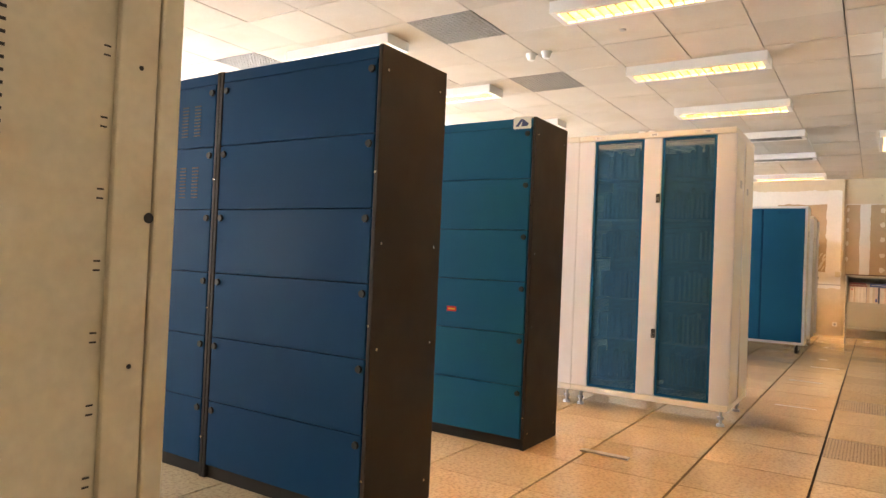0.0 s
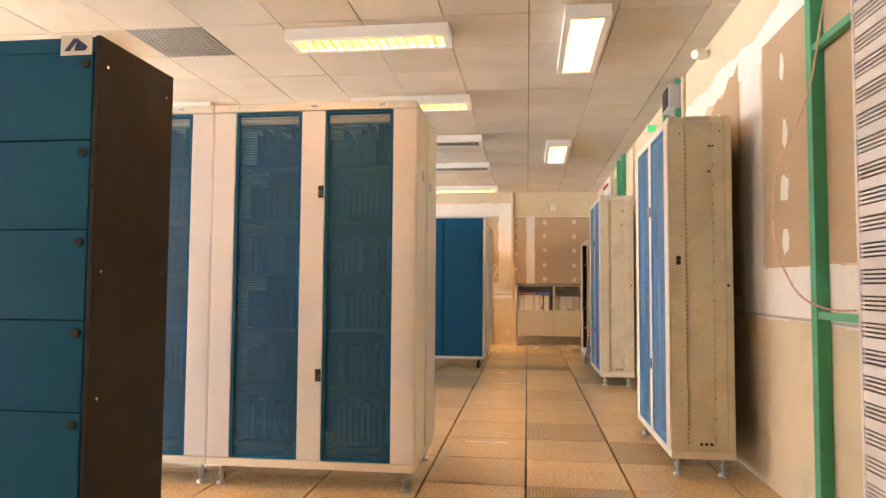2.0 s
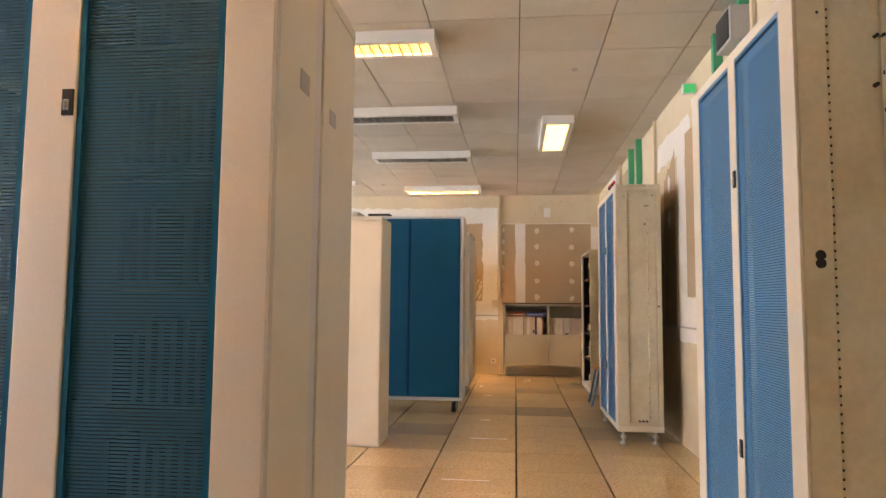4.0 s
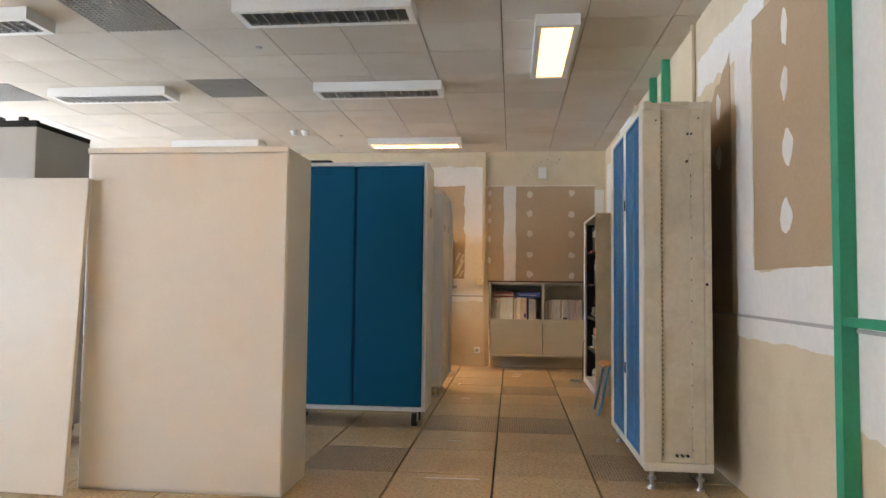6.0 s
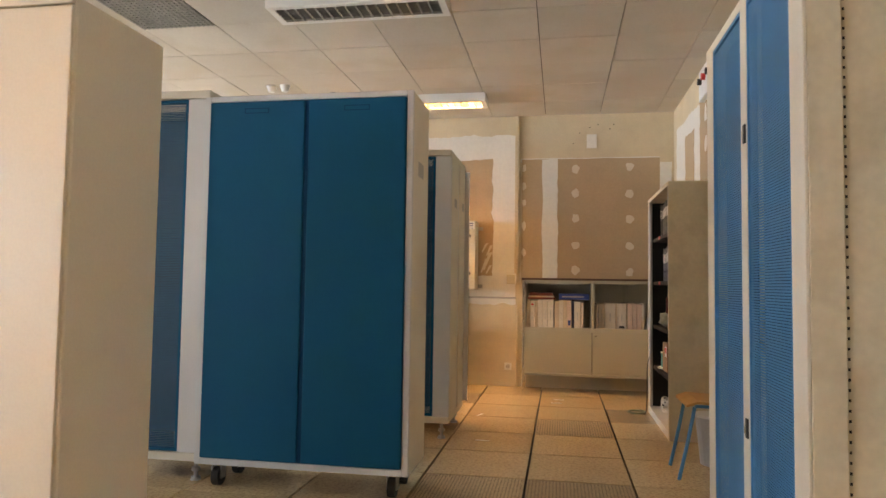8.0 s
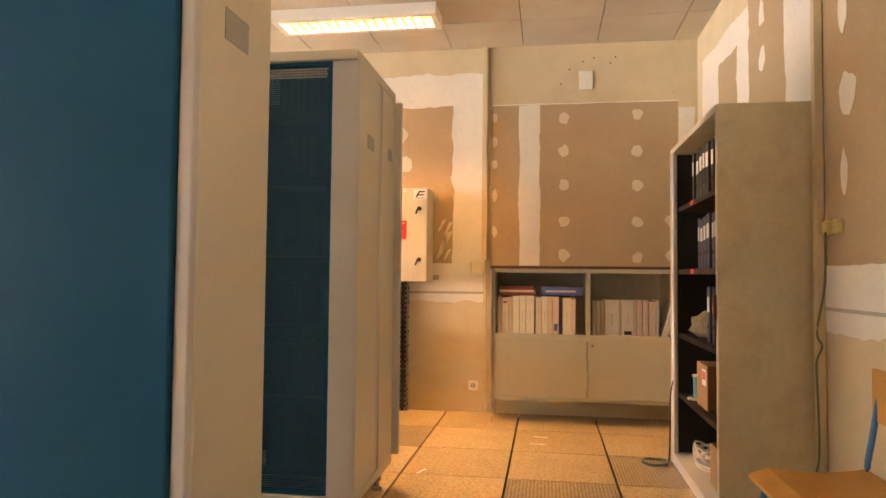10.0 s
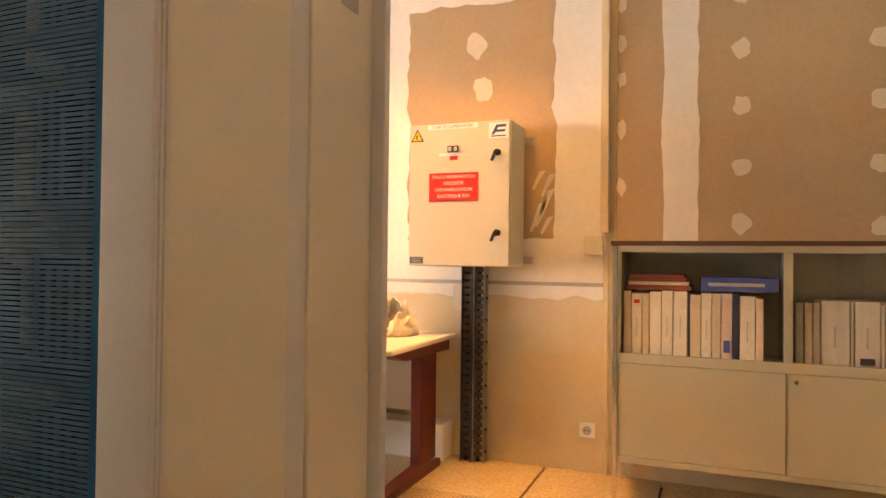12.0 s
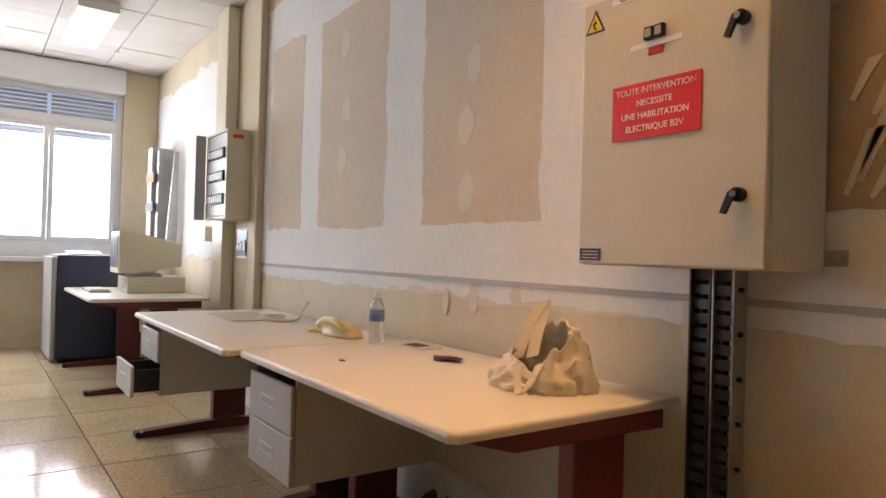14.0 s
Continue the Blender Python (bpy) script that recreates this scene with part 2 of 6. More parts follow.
def tube(points, r, seg=8):
    """A round cord through the points, smoothed."""
    bm = bmesh.new()
    P = [Vector(p) for p in points]
    fine = []
    for i in range(len(P) - 1):
        a, b, c, d = P[max(i - 1, 0)], P[i], P[i + 1], P[min(i + 2, len(P) - 1)]
        for k in range(5):
            t = k / 5
            fine.append(0.5 * ((2 * b) + (c - a) * t + (2 * a - 5 * b + 4 * c - d) * t * t + (3 * b - a - 3 * c + d) * t ** 3))
    fine.append(P[-1])
    rings = []
    for i, p in enumerate(fine):
        d = (fine[min(i + 1, len(fine) - 1)] - fine[max(i - 1, 0)]).normalized()
        q = d.to_track_quat("Z", "Y")
        rings.append([bm.verts.new(p + q @ Vector((r * math.cos(6.2832 * k / seg), r * math.sin(6.2832 * k / seg), 0))) for k in range(seg)])
    for A, Z in zip(rings, rings[1:]):
        for k in range(seg):
            bm.faces.new((A[k], A[(k + 1) % seg], Z[(k + 1) % seg], Z[k]))
    bm.faces.new(rings[0][::-1])
    bm.faces.new(rings[-1])
    return bm


def mesh_of(name, bm, material, smooth=False):
    me = bpy.data.meshes.new(name)
    if smooth:
        for f in bm.faces:
            f.smooth = True
    bm.to_mesh(me)
    bm.free()
    me.materials.append(material)
    return me


def thing(name, at, label, category, group=""):
    ob = new(name)
    ob.location = at
    ob.empty_display_size = 0.1
    ORIGIN[ob.name] = Vector(at)
    return tagged(ob, label, category, group)


def part(name, bm, material, parent, label="", smooth=False):
    o = ORIGIN.get(parent.name, Vector((0, 0, 0)))
    bmesh.ops.translate(bm, verts=bm.verts, vec=-o)
    ob = new(name, mesh_of(name, bm, material, smooth))
    ob.parent = parent
    ORIGIN[ob.name] = o
    if label:
        tagged(ob, label)
    return ob


def piece(name, me, parent, at=(0, 0, 0)):
    """A further object on a shared mesh."""
    ob = new(name, me)
    ob.parent = parent
    ob.location = at
    return ob


def solid(name, bm, material, label, category, group="", smooth=False, kind=""):
    """A thing that is one mesh, its origin in the world's."""
    ob = new(name, mesh_of(name, bm, material, smooth))
    ORIGIN[ob.name] = Vector((0, 0, 0))
    return tagged(ob, label, category, group, kind)


def words(name, text, size, m, material, parent, depth=0.0006, align="CENTER"):
    """Lettering as a mesh part; m: pose in the world, text in its xy plane."""
    cu = bpy.data.curves.new(name, "FONT")
    cu.body, cu.size, cu.extrude, cu.align_x, cu.align_y = text, size, depth, align, "CENTER"
    tmp = bpy.data.objects.new(name, cu)
    scene.collection.objects.link(tmp)
    dg = bpy.context.evaluated_depsgraph_get()
    me = bpy.data.meshes.new_from_object(tmp.evaluated_get(dg))
    bpy.data.objects.remove(tmp)
    me.materials.clear()
    me.materials.append(material)
    o = ORIGIN.get(parent.name, Vector((0, 0, 0)))
    me.transform(Matrix.Translation(-o) @ m)
    ob = new(name, me)
    ob.parent = parent
    return ob


def ragged(u0, u1, v0, v1, wob=0.012, step=0.05, seed=0):
    """The outline of a trowelled patch: a rectangle with a wavering edge."""
    rnd = random.Random(seed)
    ph = [rnd.uniform(0, 99) for _ in range(4)]

    def wv(s, k):
        return wob * (1.2 * noise.noise((s * 3.1 + ph[k], ph[k], 0)) + 0.9 * noise.noise((s * 11 + ph[k], 3, 0)) + 0.4 * noise.noise((s * 31, ph[k], 1)))
    pts = []
    nu, nv = max(2, int((u1 - u0) / step)), max(2, int((v1 - v0) / step))
    for i in range(nu):
        s = u0 + (u1 - u0) * i / nu
        pts.append((s, v0 + wv(s, 0)))
    for i in range(nv):
        s = v0 + (v1 - v0) * i / nv
        pts.append((u1 + wv(s, 1), s))
    for i in range(nu):
        s = u1 + (u0 - u1) * i / nu
        pts.append((s, v1 + wv(s, 2)))
    for i in range(nv):
        s = v1 + (v0 - v1) * i / nv
        pts.append((u0 + wv(s, 3), s))
    return pts


def daub(u, v, ru, rv, seed):
    """The outline of a dab of filler over a screw."""
    rnd = random.Random(seed)
    ph = rnd.uniform(0, 50)
    return [(u + ru * math.cos(a) * (1 + 0.45 * noise.noise((ph + math.cos(a) * 1.3, math.sin(a) * 1.3, ph))), v + rv * math.sin(a) * (1 + 0.45 * noise.noise((ph, math.cos(a) * 1.4, math.sin(a) * 1.4)))) for a in [6.2832 * k / 22 for k in range(22)]]


# ---- the shell ----
T = 0.2
wall_back = solid("wall_back", B(XL - T, XR + T, YB, YB + T, -0.3, CEIL + 0.2), M_CREAM, "cream painted wall with bare plasterboard and filler patches", "wall", kind="structure")
wall_right = solid("wall_right", B(XR, XR + T, YF - T, YB - 0.002, -0.3, CEIL + 0.2), M_CREAM, "half-stripped plasterboard wall with white filler bands", "wall", kind="structure")
wall_front = solid("wall_front", B(XL - T, XR - 0.002, YF - T, YF, -0.3, CEIL + 0.2), M_CREAM, "plain cream painted wall", "wall", kind="structure")
SILL, HEAD = 0.95, 2.78
WINS = [(-1.6, 1.1), (1.5, 4.2), (4.6, 7.3), (7.7, 10.4), (10.8, 11.6), (12.0, 14.72)]
bm = bmesh.new()
box(bm, XL - T, XL, YF, YB - 0.002, -0.3, SILL)
box(bm, XL - T, XL, YF, YB - 0.002, HEAD + 0.2, CEIL + 0.2)
ys = [YF] + [v for w in WINS for v in w] + [YB - 0.002]
for a, b in zip(ys[0::2], ys[1::2]):
    box(bm, XL - T, XL, a, b, SILL, HEAD + 0.2)
wall_left = solid("wall_left", bm, M_CREAM, "cream outer wall with a band of windows", "wall", kind="structure")
sub = solid("subfloor", B(XL - T, XR + T, YF - T, YB + T, -0.3, -0.03), M_JOINT, "dark void under the raised floor", "floor", kind="structure")
ground = solid("ground", B(-400, 400, -400, 400, -4.2, -4.0), M_GROUND, "pale courtyard ground outside the windows", "ground", kind="structure")
roof = solid("roof_slab", B(XL - T, XR + T, YF - T, YB + T, CEIL + 0.2, CEIL + 0.4), M_CREAM, "concrete slab over the ceiling", "roof", kind="structure")

# filler and paper on the walls: (wall, u0, u1, z0, z1, wobble, layer, material)
SEED = 0


def on_wall(which, pts, layer, material, label, name):
    d1 = 0.0015 * layer + 0.0015 + 0.00004 * (SEED % 30)
    if which == "b":
        bmx, par = prism(pts, "y", YB - d1, YB + 0.01), wall_back
    elif which == "r":
        bmx, par = prism(pts, "x", XR - d1, XR + 0.01), wall_right
    else:
        bmx, par = prism(pts, "x", XL - 0.01, XL + d1), wall_left
    part(name, bmx, material, par, label)


def band(which, u0, u1, z0, z1, wob=0.014, layer=1, material=None, label="white joint filler band", name="filler_band"):
    global SEED
    SEED += 1
    on_wall(which, ragged(u0, u1, z0, z1, wob, 0.05, SEED), layer, material or M_FILL, label, name)


def dab(which, u, v, ru=0.035, rv=0.05, layer=3):
    global SEED
    SEED += 1
    on_wall(which, daub(u, v, ru, rv, SEED), layer, M_DAB if which == "b" else M_FILL, "white filler dab", "filler_dab")


def paper(which, u0, u1, z0, z1, wob=0.004, layer=2, material=None):
    band(which, u0, u1, z0, z1, wob, layer, material or M_BOARD, "bare brown plasterboard paper", "plasterboard")

# right wall
band("r", 4.0, 6.05, 0.98, 1.27, 0.02, 1)
band("r", 5.72, 6.08, 1.0, 2.62, 0.02, 1)
band("r", 5.0, 7.6, 2.52, 2.72, 0.05, 1)
band("r", 7.3, 8.4, 0.6, 2.7, 0.03, 1)
band("r", 9.35, 9.62, 0.9, 2.6, 0.02, 1)
band("r", 8.0, 9.6, 0.88, 1.25, 0.02, 1)
band("r", 9.2, 10.4, 2.5, 2.75, 0.05, 1)
band("r", 11.6, 12.7, 0.9, 1.2, 0.02, 1)
band("r", 12.72, 14.9, 1.9, 2.78, 0.04, 1)
paper("r", 4.2, 5.68, 1.27, 2.6)
on_wall("r", [(6.14, 1.1), (6.14, 2.66), (6.24, 2.6), (6.33, 2.62), (6.5, 2.52), (6.62, 2.55), (6.8, 2.48), (6.95, 2.3), (7.02, 1.9), (6.98, 1.1)][::-1], 2, M_BOARD, "bare brown plasterboard paper", "plasterboard")
paper("r", 8.35, 9.33, 1.25, 2.62)
on_wall("r", [(9.70, 1.0), (9.71, 2.58), (9.76, 2.53), (9.84, 2.5), (9.9, 2.44), (9.98, 2.45), (10.05, 2.38), (10.13, 2.36), (10.17, 2.1), (10.14, 1.0)][::-1], 2, M_BOARD, "bare brown plasterboard paper", "plasterboard")
paper("r", 12.0, 12.61, 1.18, 2.9, 0.012)
paper("r", 13.1, 13.7, 1.3, 2.8, 0.03)
paper("r", 13.95, 14.4, 1.3, 2.6, 0.03)
for y0, zs in ((5.36, (2.37, 2.0, 1.70, 1.41)), (8.89, (2.41, 2.15, 1.83, 1.49)), (12.41, (2.44, 2.21, 1.87, 1.56))):
    for z0 in zs:
        dab("r", y0 + 0.02 * math.sin(z0 * 9), z0, 0.05 + 0.02 * math.sin(z0 * 31), 0.08)
for y0, z0 in ((4.5, 2.3), (4.5, 1.9), (4.5, 1.5), (6.6, 2.35), (6.6, 2.0), (9.93, 2.3), (9.93, 1.98), (13.45, 2.62), (13.45, 2.35)):
    dab("r", y0, z0, 0.05, 0.075)
# back wall
band("b", -0.52, 1.0, 2.52, 2.56, 0.006, 1)
paper("b", -0.5, 1.0, 1.15, 2.55)
band("b", -0.27, -0.10, 1.15, 2.545, 0.012, 3)
band("b", 1.0, 1.13, 1.2, 2.5, 0.01, 1)
for x0, zs in ((0.095, (2.43, 2.16, 1.88, 1.58, 1.30)), (0.68, (2.45, 2.15, 1.87, 1.57, 1.28)), (-0.475, (2.45, 2.25, 2.06, 1.8, 1.5)), (0.94, (1.58, 1.30))):
    for z0 in zs:
        dab("b", x0, z0, 0.042 if x0 > 0 else 0.022, 0.046)
t_plate = solid("blank_plate", B(0.215, 0.325, YB - 0.02, YB + 0.001, 2.665, 2.82, bev=0.006), M_FILL, "white square blanking plate high on the wall", "plate")
for dx_, dz_ in ((-0.13, 2.84), (-0.02, 2.9), (0.07, 2.93), (0.2, 2.88), (0.24, 2.93), (-0.2, 2.72)):
    part("screw_hole", C((0.27 + dx_, YB - 0.0015, dz_), (0.27 + dx_, YB + 0.002, dz_), 0.007, None, 8), M_JOINT, wall_back)
band("b", -5.2, -0.55, 0.915, 2.83, 0.03, 1)
band("b", -8.3, -5.6, 1.0, 2.75, 0.06, 1)
# the sheets left of x = -1.8 take the paler paper
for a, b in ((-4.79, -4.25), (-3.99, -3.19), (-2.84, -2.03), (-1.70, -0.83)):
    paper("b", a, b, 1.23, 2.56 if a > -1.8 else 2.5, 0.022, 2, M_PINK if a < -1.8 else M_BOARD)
for x0, zs in ((-3.66, (2.29, 1.91, 1.62)), (-2.48, (2.26, 1.915, 1.66, 1.36)), (-1.265, (2.33, 2.07))):
    for z0 in zs:
        dab("b", x0 + 0.03 * math.sin(z0 * 7), z0, 0.055, 0.075)
for u, v, a, b in ((-2.62, 0.88, 0.025, 0.06), (-2.42, 0.91, 0.03, 0.07), (-2.15, 0.94, 0.03, 0.045), (-1.36, 0.9, 0.05, 0.08)):
    dab("b", u, v, a, b)
for u, v, h in ((-0.96, 1.27, 0.16), (-0.93, 1.3, 0.2), (-0.9, 1.46, 0.12), (-0.95, 1.5, 0.1), (-0.9, 1.26, 0.09)):
    on_wall("b", [(u, v), (u + 0.012, v - 0.006), (u + 0.03 + h * 0.2, v + h * 0.6), (u + 0.045 + h * 0.3, v + h), (u + 0.02 + h * 0.2, v + h * 0.95)], 4, M_DAB, "slanted smear of filler", "filler_smear")
band("b", -4.9, -1.3, 0.90, 0.985, 0.022, 1, M_DAB)
# trims: dado joints, corner strip and conduits
M_GROOVE = mat("grey_joint_line", (0.42, 0.40, 0.38), 0.7)
solid("trim_dado_back", B(-4.98, -0.56, YB - 0.010, YB + 0.002, 0.975, 0.995, bev=0.001), M_GROOVE, "thin grey joint strip along the wall", "trim", kind="structure")
solid("trim_dado_right", B(XR - 0.010, XR + 0.002, 3.0, 14.9, 0.99, 1.005, bev=0.001), M_GROOVE, "thin grey joint strip along the wall", "trim", kind="structure")
solid("trim_corner_strip", B(-0.575, -0.535, YB - 0.045, YB - 0.004, 1.26, CEIL - 0.005, bev=0.004), M_CREAM, "cream plastic cable strip running up the wall", "trim", kind="structure")
solid("trim_corner_strip_low", B(-0.56, -0.535, YB - 0.02, YB - 0.004, 0.0, 1.15, bev=0.003), M_CREAM, "cream corner strip beside the bookcase", "trim", kind="structure")
solid("baseboard_back", B(-7.9, -1.40, YB - 0.15, YB, 0.0, 0.2, bev=0.008), M_PVC, "white cable trunking along the foot of the wall", "baseboard", kind="structure")
solid("trim_trunk_upright", B(-5.08, -4.92, YB - 0.06, YB - 0.004, 0.16, CEIL - 0.005, bev=0.006), M_CREAM, "cream upright trunking", "trim", kind="structure")
solid("trim_trunk_upright_far", B(-5.82, -5.56, YB - 0.10, YB - 0.004, 0.16, CEIL - 0.005, bev=0.006), M_IVORY, "grey-white upright trunking", "trim", kind="structure")
solid("trim_right_conduit", B(XR - 0.04, XR - 0.004, 12.63, 12.67, 0.0, CEIL - 0.005, bev=0.004), M_CREAM, "cream cable strip running up the wall", "trim", kind="structure")
solid("trim_right_conduit_mid", B(XR - 0.03, XR - 0.004, 7.62, 7.66, 2.2, CEIL - 0.005, bev=0.004), M_CREAM, "cream cable strip near the ceiling", "trim", kind="structure")

solid("trim_right_conduit_far", B(XR - 0.03, XR - 0.004, 10.45, 10.48, 2.2, CEIL - 0.005, bev=0.004), M_CREAM, "cream cable strip near the ceiling", "trim", kind="structure")

# ---- windows ----
for k, (a, b) in enumerate(WINS):
    w = thing("window_%d" % (k + 1), (XL - 0.1, a, SILL), "white plastic window with a half-lowered grey roller shutter", "window")
    tagged(w, kind="structure")
    x0, x1 = XL - 0.13, XL - 0.06
    part("shutter_box", B(XL - 0.18, XL + 0.10, a + 0.003, b - 0.003, HEAD, CEIL - 0.01, bev=0.006), M_PVC, w, "white roller shutter box")
    part("window_frame", B((x0, x1, a, a + 0.06, SILL, HEAD), (x0, x1, b - 0.06, b, SILL, HEAD), (x0, x1, a + 0.06, b - 0.06, SILL, SILL + 0.17), (x0, x1, a + 0.06, b - 0.06, HEAD - 0.06, HEAD), (x0, x1, a + 0.06, b - 0.06, 2.38, 2.48), bev=0.004), M_PVC, w)
    part("window_sill", B(XL - 0.06, XL + 0.16, a, b, SILL - 0.05, SILL - 0.002, bev=0.006), M_PVC, w)
    n = max(1, round((b - a) / 0.68))
    st = (b - a - 0.12) / n
    for i in range(n):
        p0 = a + 0.06 + st * i
        part("sash", B((x0 + 0.01, x1 + 0.015, p0 + 0.003, p0 + 0.05, SILL + 0.173, 2.377), (x0 + 0.01, x1 + 0.015, p0 + st - 0.05, p0 + st - 0.003, SILL + 0.173, 2.377), (x0 + 0.01, x1 + 0.015, p0 + 0.05, p0 + st - 0.05, SILL + 0.173, SILL + 0.22), (x0 + 0.01, x1 + 0.015, p0 + 0.05, p0 + st - 0.05, 2.33, 2.377), bev=0.003), M_PVC, w)
        g = part("pane", B(x0 + 0.03, x0 + 0.036, p0 + 0.04, p0 + st - 0.04, SILL + 0.2, 2.35), M_GLASS, w)
        g.visible_shadow = False
        bm = bmesh.new()
        for j in range(6):
            z = 2.08 + 0.045 * j
            box(bm, XL - 0.19, XL - 0.175, p0 + 0.02, p0 + st - 0.02, z, z + 0.028)
        for j in range(7):
            z = 2.46 + 0.045 * j
            box(bm, XL - 0.19, XL - 0.175, p0 + 0.02, p0 + st - 0.02, z, z + 0.028)
        part("shutter_slats", bm, M_SHUT, w, "grey shutter slats with gaps")
    lamp = new("daylight", bpy.data.lights.new("daylight", "AREA"))
    lamp.data.shape, lamp.data.size, lamp.data.size_y = "RECTANGLE", b - a - 0.15, (HEAD - SILL - 0.5)
    lamp.data.energy = DAY * 12 * (b - a) * (2.4 if k == 5 else 1.25)
    lamp.data.color = SKYCOL
    lamp.matrix_world = look((XL - 0.22, (a + b) / 2, 1.6), (XL + 3, (a + b) / 2, 1.25))

# ---- lamps in the ceiling ----
# louvre of the lit lamps, the tubes' yellow light tinted into its metal
M_LOUV = mat("lit_yellow_louvre", (0.38, 0.34, 0.24), 0.35, metal=0.7)


def ceiling_lamp(x0, x1, y0, y1, lit, diffuser=False):
    tube_glow = M_TUBE2 if y0 > 14 else M_TUBE
    lab = ("lit " if lit else "unlit ") + "white box lamp with a " + ("plain diffuser" if diffuser else "mirrored louvre") + " under the tiled ceiling"
    t = thing("ceiling_light", ((x0 + x1) / 2, (y0 + y1) / 2, CEIL), lab, "ceiling lamp", "fluorescent ceiling lamps")
    z0, z1 = CEIL - 0.085, CEIL - 0.012
    e = 0.045
    part("housing", B((x0, x1, y0, y0 + 0.012, z0, z1), (x0, x1, y1 - 0.012, y1, z0, z1), (x0, x0 + 0.012, y0 + 0.012, y1 - 0.012, z0, z1), (x1 - 0.012, x1, y0 + 0.012, y1 - 0.012, z0, z1), (x0, x1, y0, y1, z1, CEIL + 0.0), (x0 + 0.012, x1 - 0.012, y0 + 0.012, y0 + e, z0, z0 + 0.006), (x0 + 0.012, x1 - 0.012, y1 - e, y1 - 0.012, z0, z0 + 0.006), (x0 + 0.012, x0 + e, y0 + e, y1 - e, z0, z0 + 0.006), (x1 - e, x1 - 0.012, y0 + e, y1 - e, z0, z0 + 0.006)), M_WHITE, t)
    if diffuser:
        part("diffuser", B(x0 + e, x1 - e, y0 + e, y1 - e, z0 + 0.004, z0 + 0.010), M_DIFF if lit else M_WHITE, t, "glowing plain diffuser" if lit else "")
        return t
    part("tube", B((x0 + 0.05, x1 - 0.05, y0 + 0.085, y0 + 0.115, z1 - 0.03, z1 - 0.008), (x0 + 0.05, x1 - 0.05, y1 - 0.115, y1 - 0.085, z1 - 0.03, z1 - 0.008), bev=0.008), tube_glow if lit else M_WHITE, t, "glowing warm tubes" if lit else "")
    bm = bmesh.new()
    n = 16
    for i in range(1, n):
        x = x0 + e + (x1 - x0 - 2 * e) * i / n
        box(bm, x - 0.004, x + 0.004, y0 + e, y1 - e, z0 + 0.001, z0 + 0.045)
    for k in range(1, 5):
        ym = y0 + e + (y1 - y0 - 2 * e) * k / 5
        box(bm, x0 + e, x1 - e, ym - 0.002, ym + 0.002, z0 + 0.0005, z0 + 0.04)
    part("louvre", bm, M_LOUV if lit else M_STEEL, t)
    return t


for y0, lit in ((2.6, 1), (4.42, 1), (6.2, 1), (8.02, 1), (9.8, 0), (11.66, 0), (14.08, 1)):
    ceiling_lamp(-2.04, -0.82, y0, y0 + 0.3, lit)
for y0, lit in ((2.6, 1), (4.42, 1), (6.2, 1), (8.02, 0), (9.8, 0), (11.66, 0), (14.08, 1)):
    ceiling_lamp(-4.74, -3.52, y0, y0 + 0.3, lit and y0 < 14)
for y0 in (1.8, 6.0, 10.2):
    ceiling_lamp(0.0, 0.31, y0, y0 + 1.22, 1, True)
ceiling_lamp(-7.35, -6.13, 13.98, 14.28, 1, True)

# ---- ceiling ----
bm = bmesh.new()
GRILLES = [(-3.24, 4.3), (-3.24, 6.1), (-3.24, 9.7), (-3.24, 11.5), (-5.64, 4.3), (-5.64, 11.5), (-5.64, 9.7)]
rnd = random.Random(5)
cx = [-0.24 + 0.6 * i for i in range(-14, 3)]
cy = [-2.9 + 0.6 * j for j in range(0, 31)]
for a in cx:
    for b in cy:
        x0, x1, y0, y1 = max(a + 0.004, XL), min(a + 0.596, XR), max(b + 0.004, YF), min(b + 0.596, YB)
        if x1 - x0 < 0.02 or y1 - y0 < 0.02:
            continue
        if any(abs(a - g[0]) < 0.05 and abs(b - g[1]) < 0.05 for g in GRILLES):
            continue
        dz = rnd.uniform(-0.002, 0.002)
        box(bm, x0, x1, y0, y1, CEIL + dz, CEIL + 0.02)
ceiling = solid("ceiling", bm, M_CEIL, "pale mineral fibre tile ceiling, slightly stained", "ceiling", kind="structure")
solid("ceiling_grid", B(XL, XR, YF, YB, CEIL + 0.022, CEIL + 0.03), M_TBAR, "grey joints above the ceiling tiles", "ceiling", kind="structure")
bm = bmesh.new()
box(bm, 0, 0.592, 0, 0.592, 0.016, 0.019)
gbk = mesh_of("backing", bm, M_DARK)
bm = bmesh.new()
for i in range(16):
    p = 0.002 + 0.0378 * i
    box(bm, p, p + 0.012, 0, 0.592, 0.0, 0.014)
    box(bm, 0, 0.592, p, p + 0.012, 0.0005, 0.0135)
gcr = mesh_of("egg_crate", bm, M_GRID)
for gx, gy in GRILLES:
    t = thing("ceiling_vent", (gx + 0.004, gy + 0.004, CEIL - 0.004), "dark egg-crate air grille set in the ceiling", "vent", "ceiling air grilles")
    piece("backing", gbk, t)
    tagged(piece("egg_crate", gcr, t), kind="stuff")


def detector(x, y):
    t = thing("smoke_detector", (x, y, CEIL), "small white round ceiling smoke detector", "detector", "ceiling detectors")
    bm = bmesh.new()
    cyl(bm, (x, y, CEIL), (x, y, CEIL - 0.02), 0.05, 0.05, 20)
    part("base", bm, M_WHITE, t)
    bm = bmesh.new()
    cyl(bm, (x, y, CEIL - 0.02), (x, y, CEIL - 0.06), 0.045, 0.03, 20)
    part("sensor", bm, M_WHITE, t)


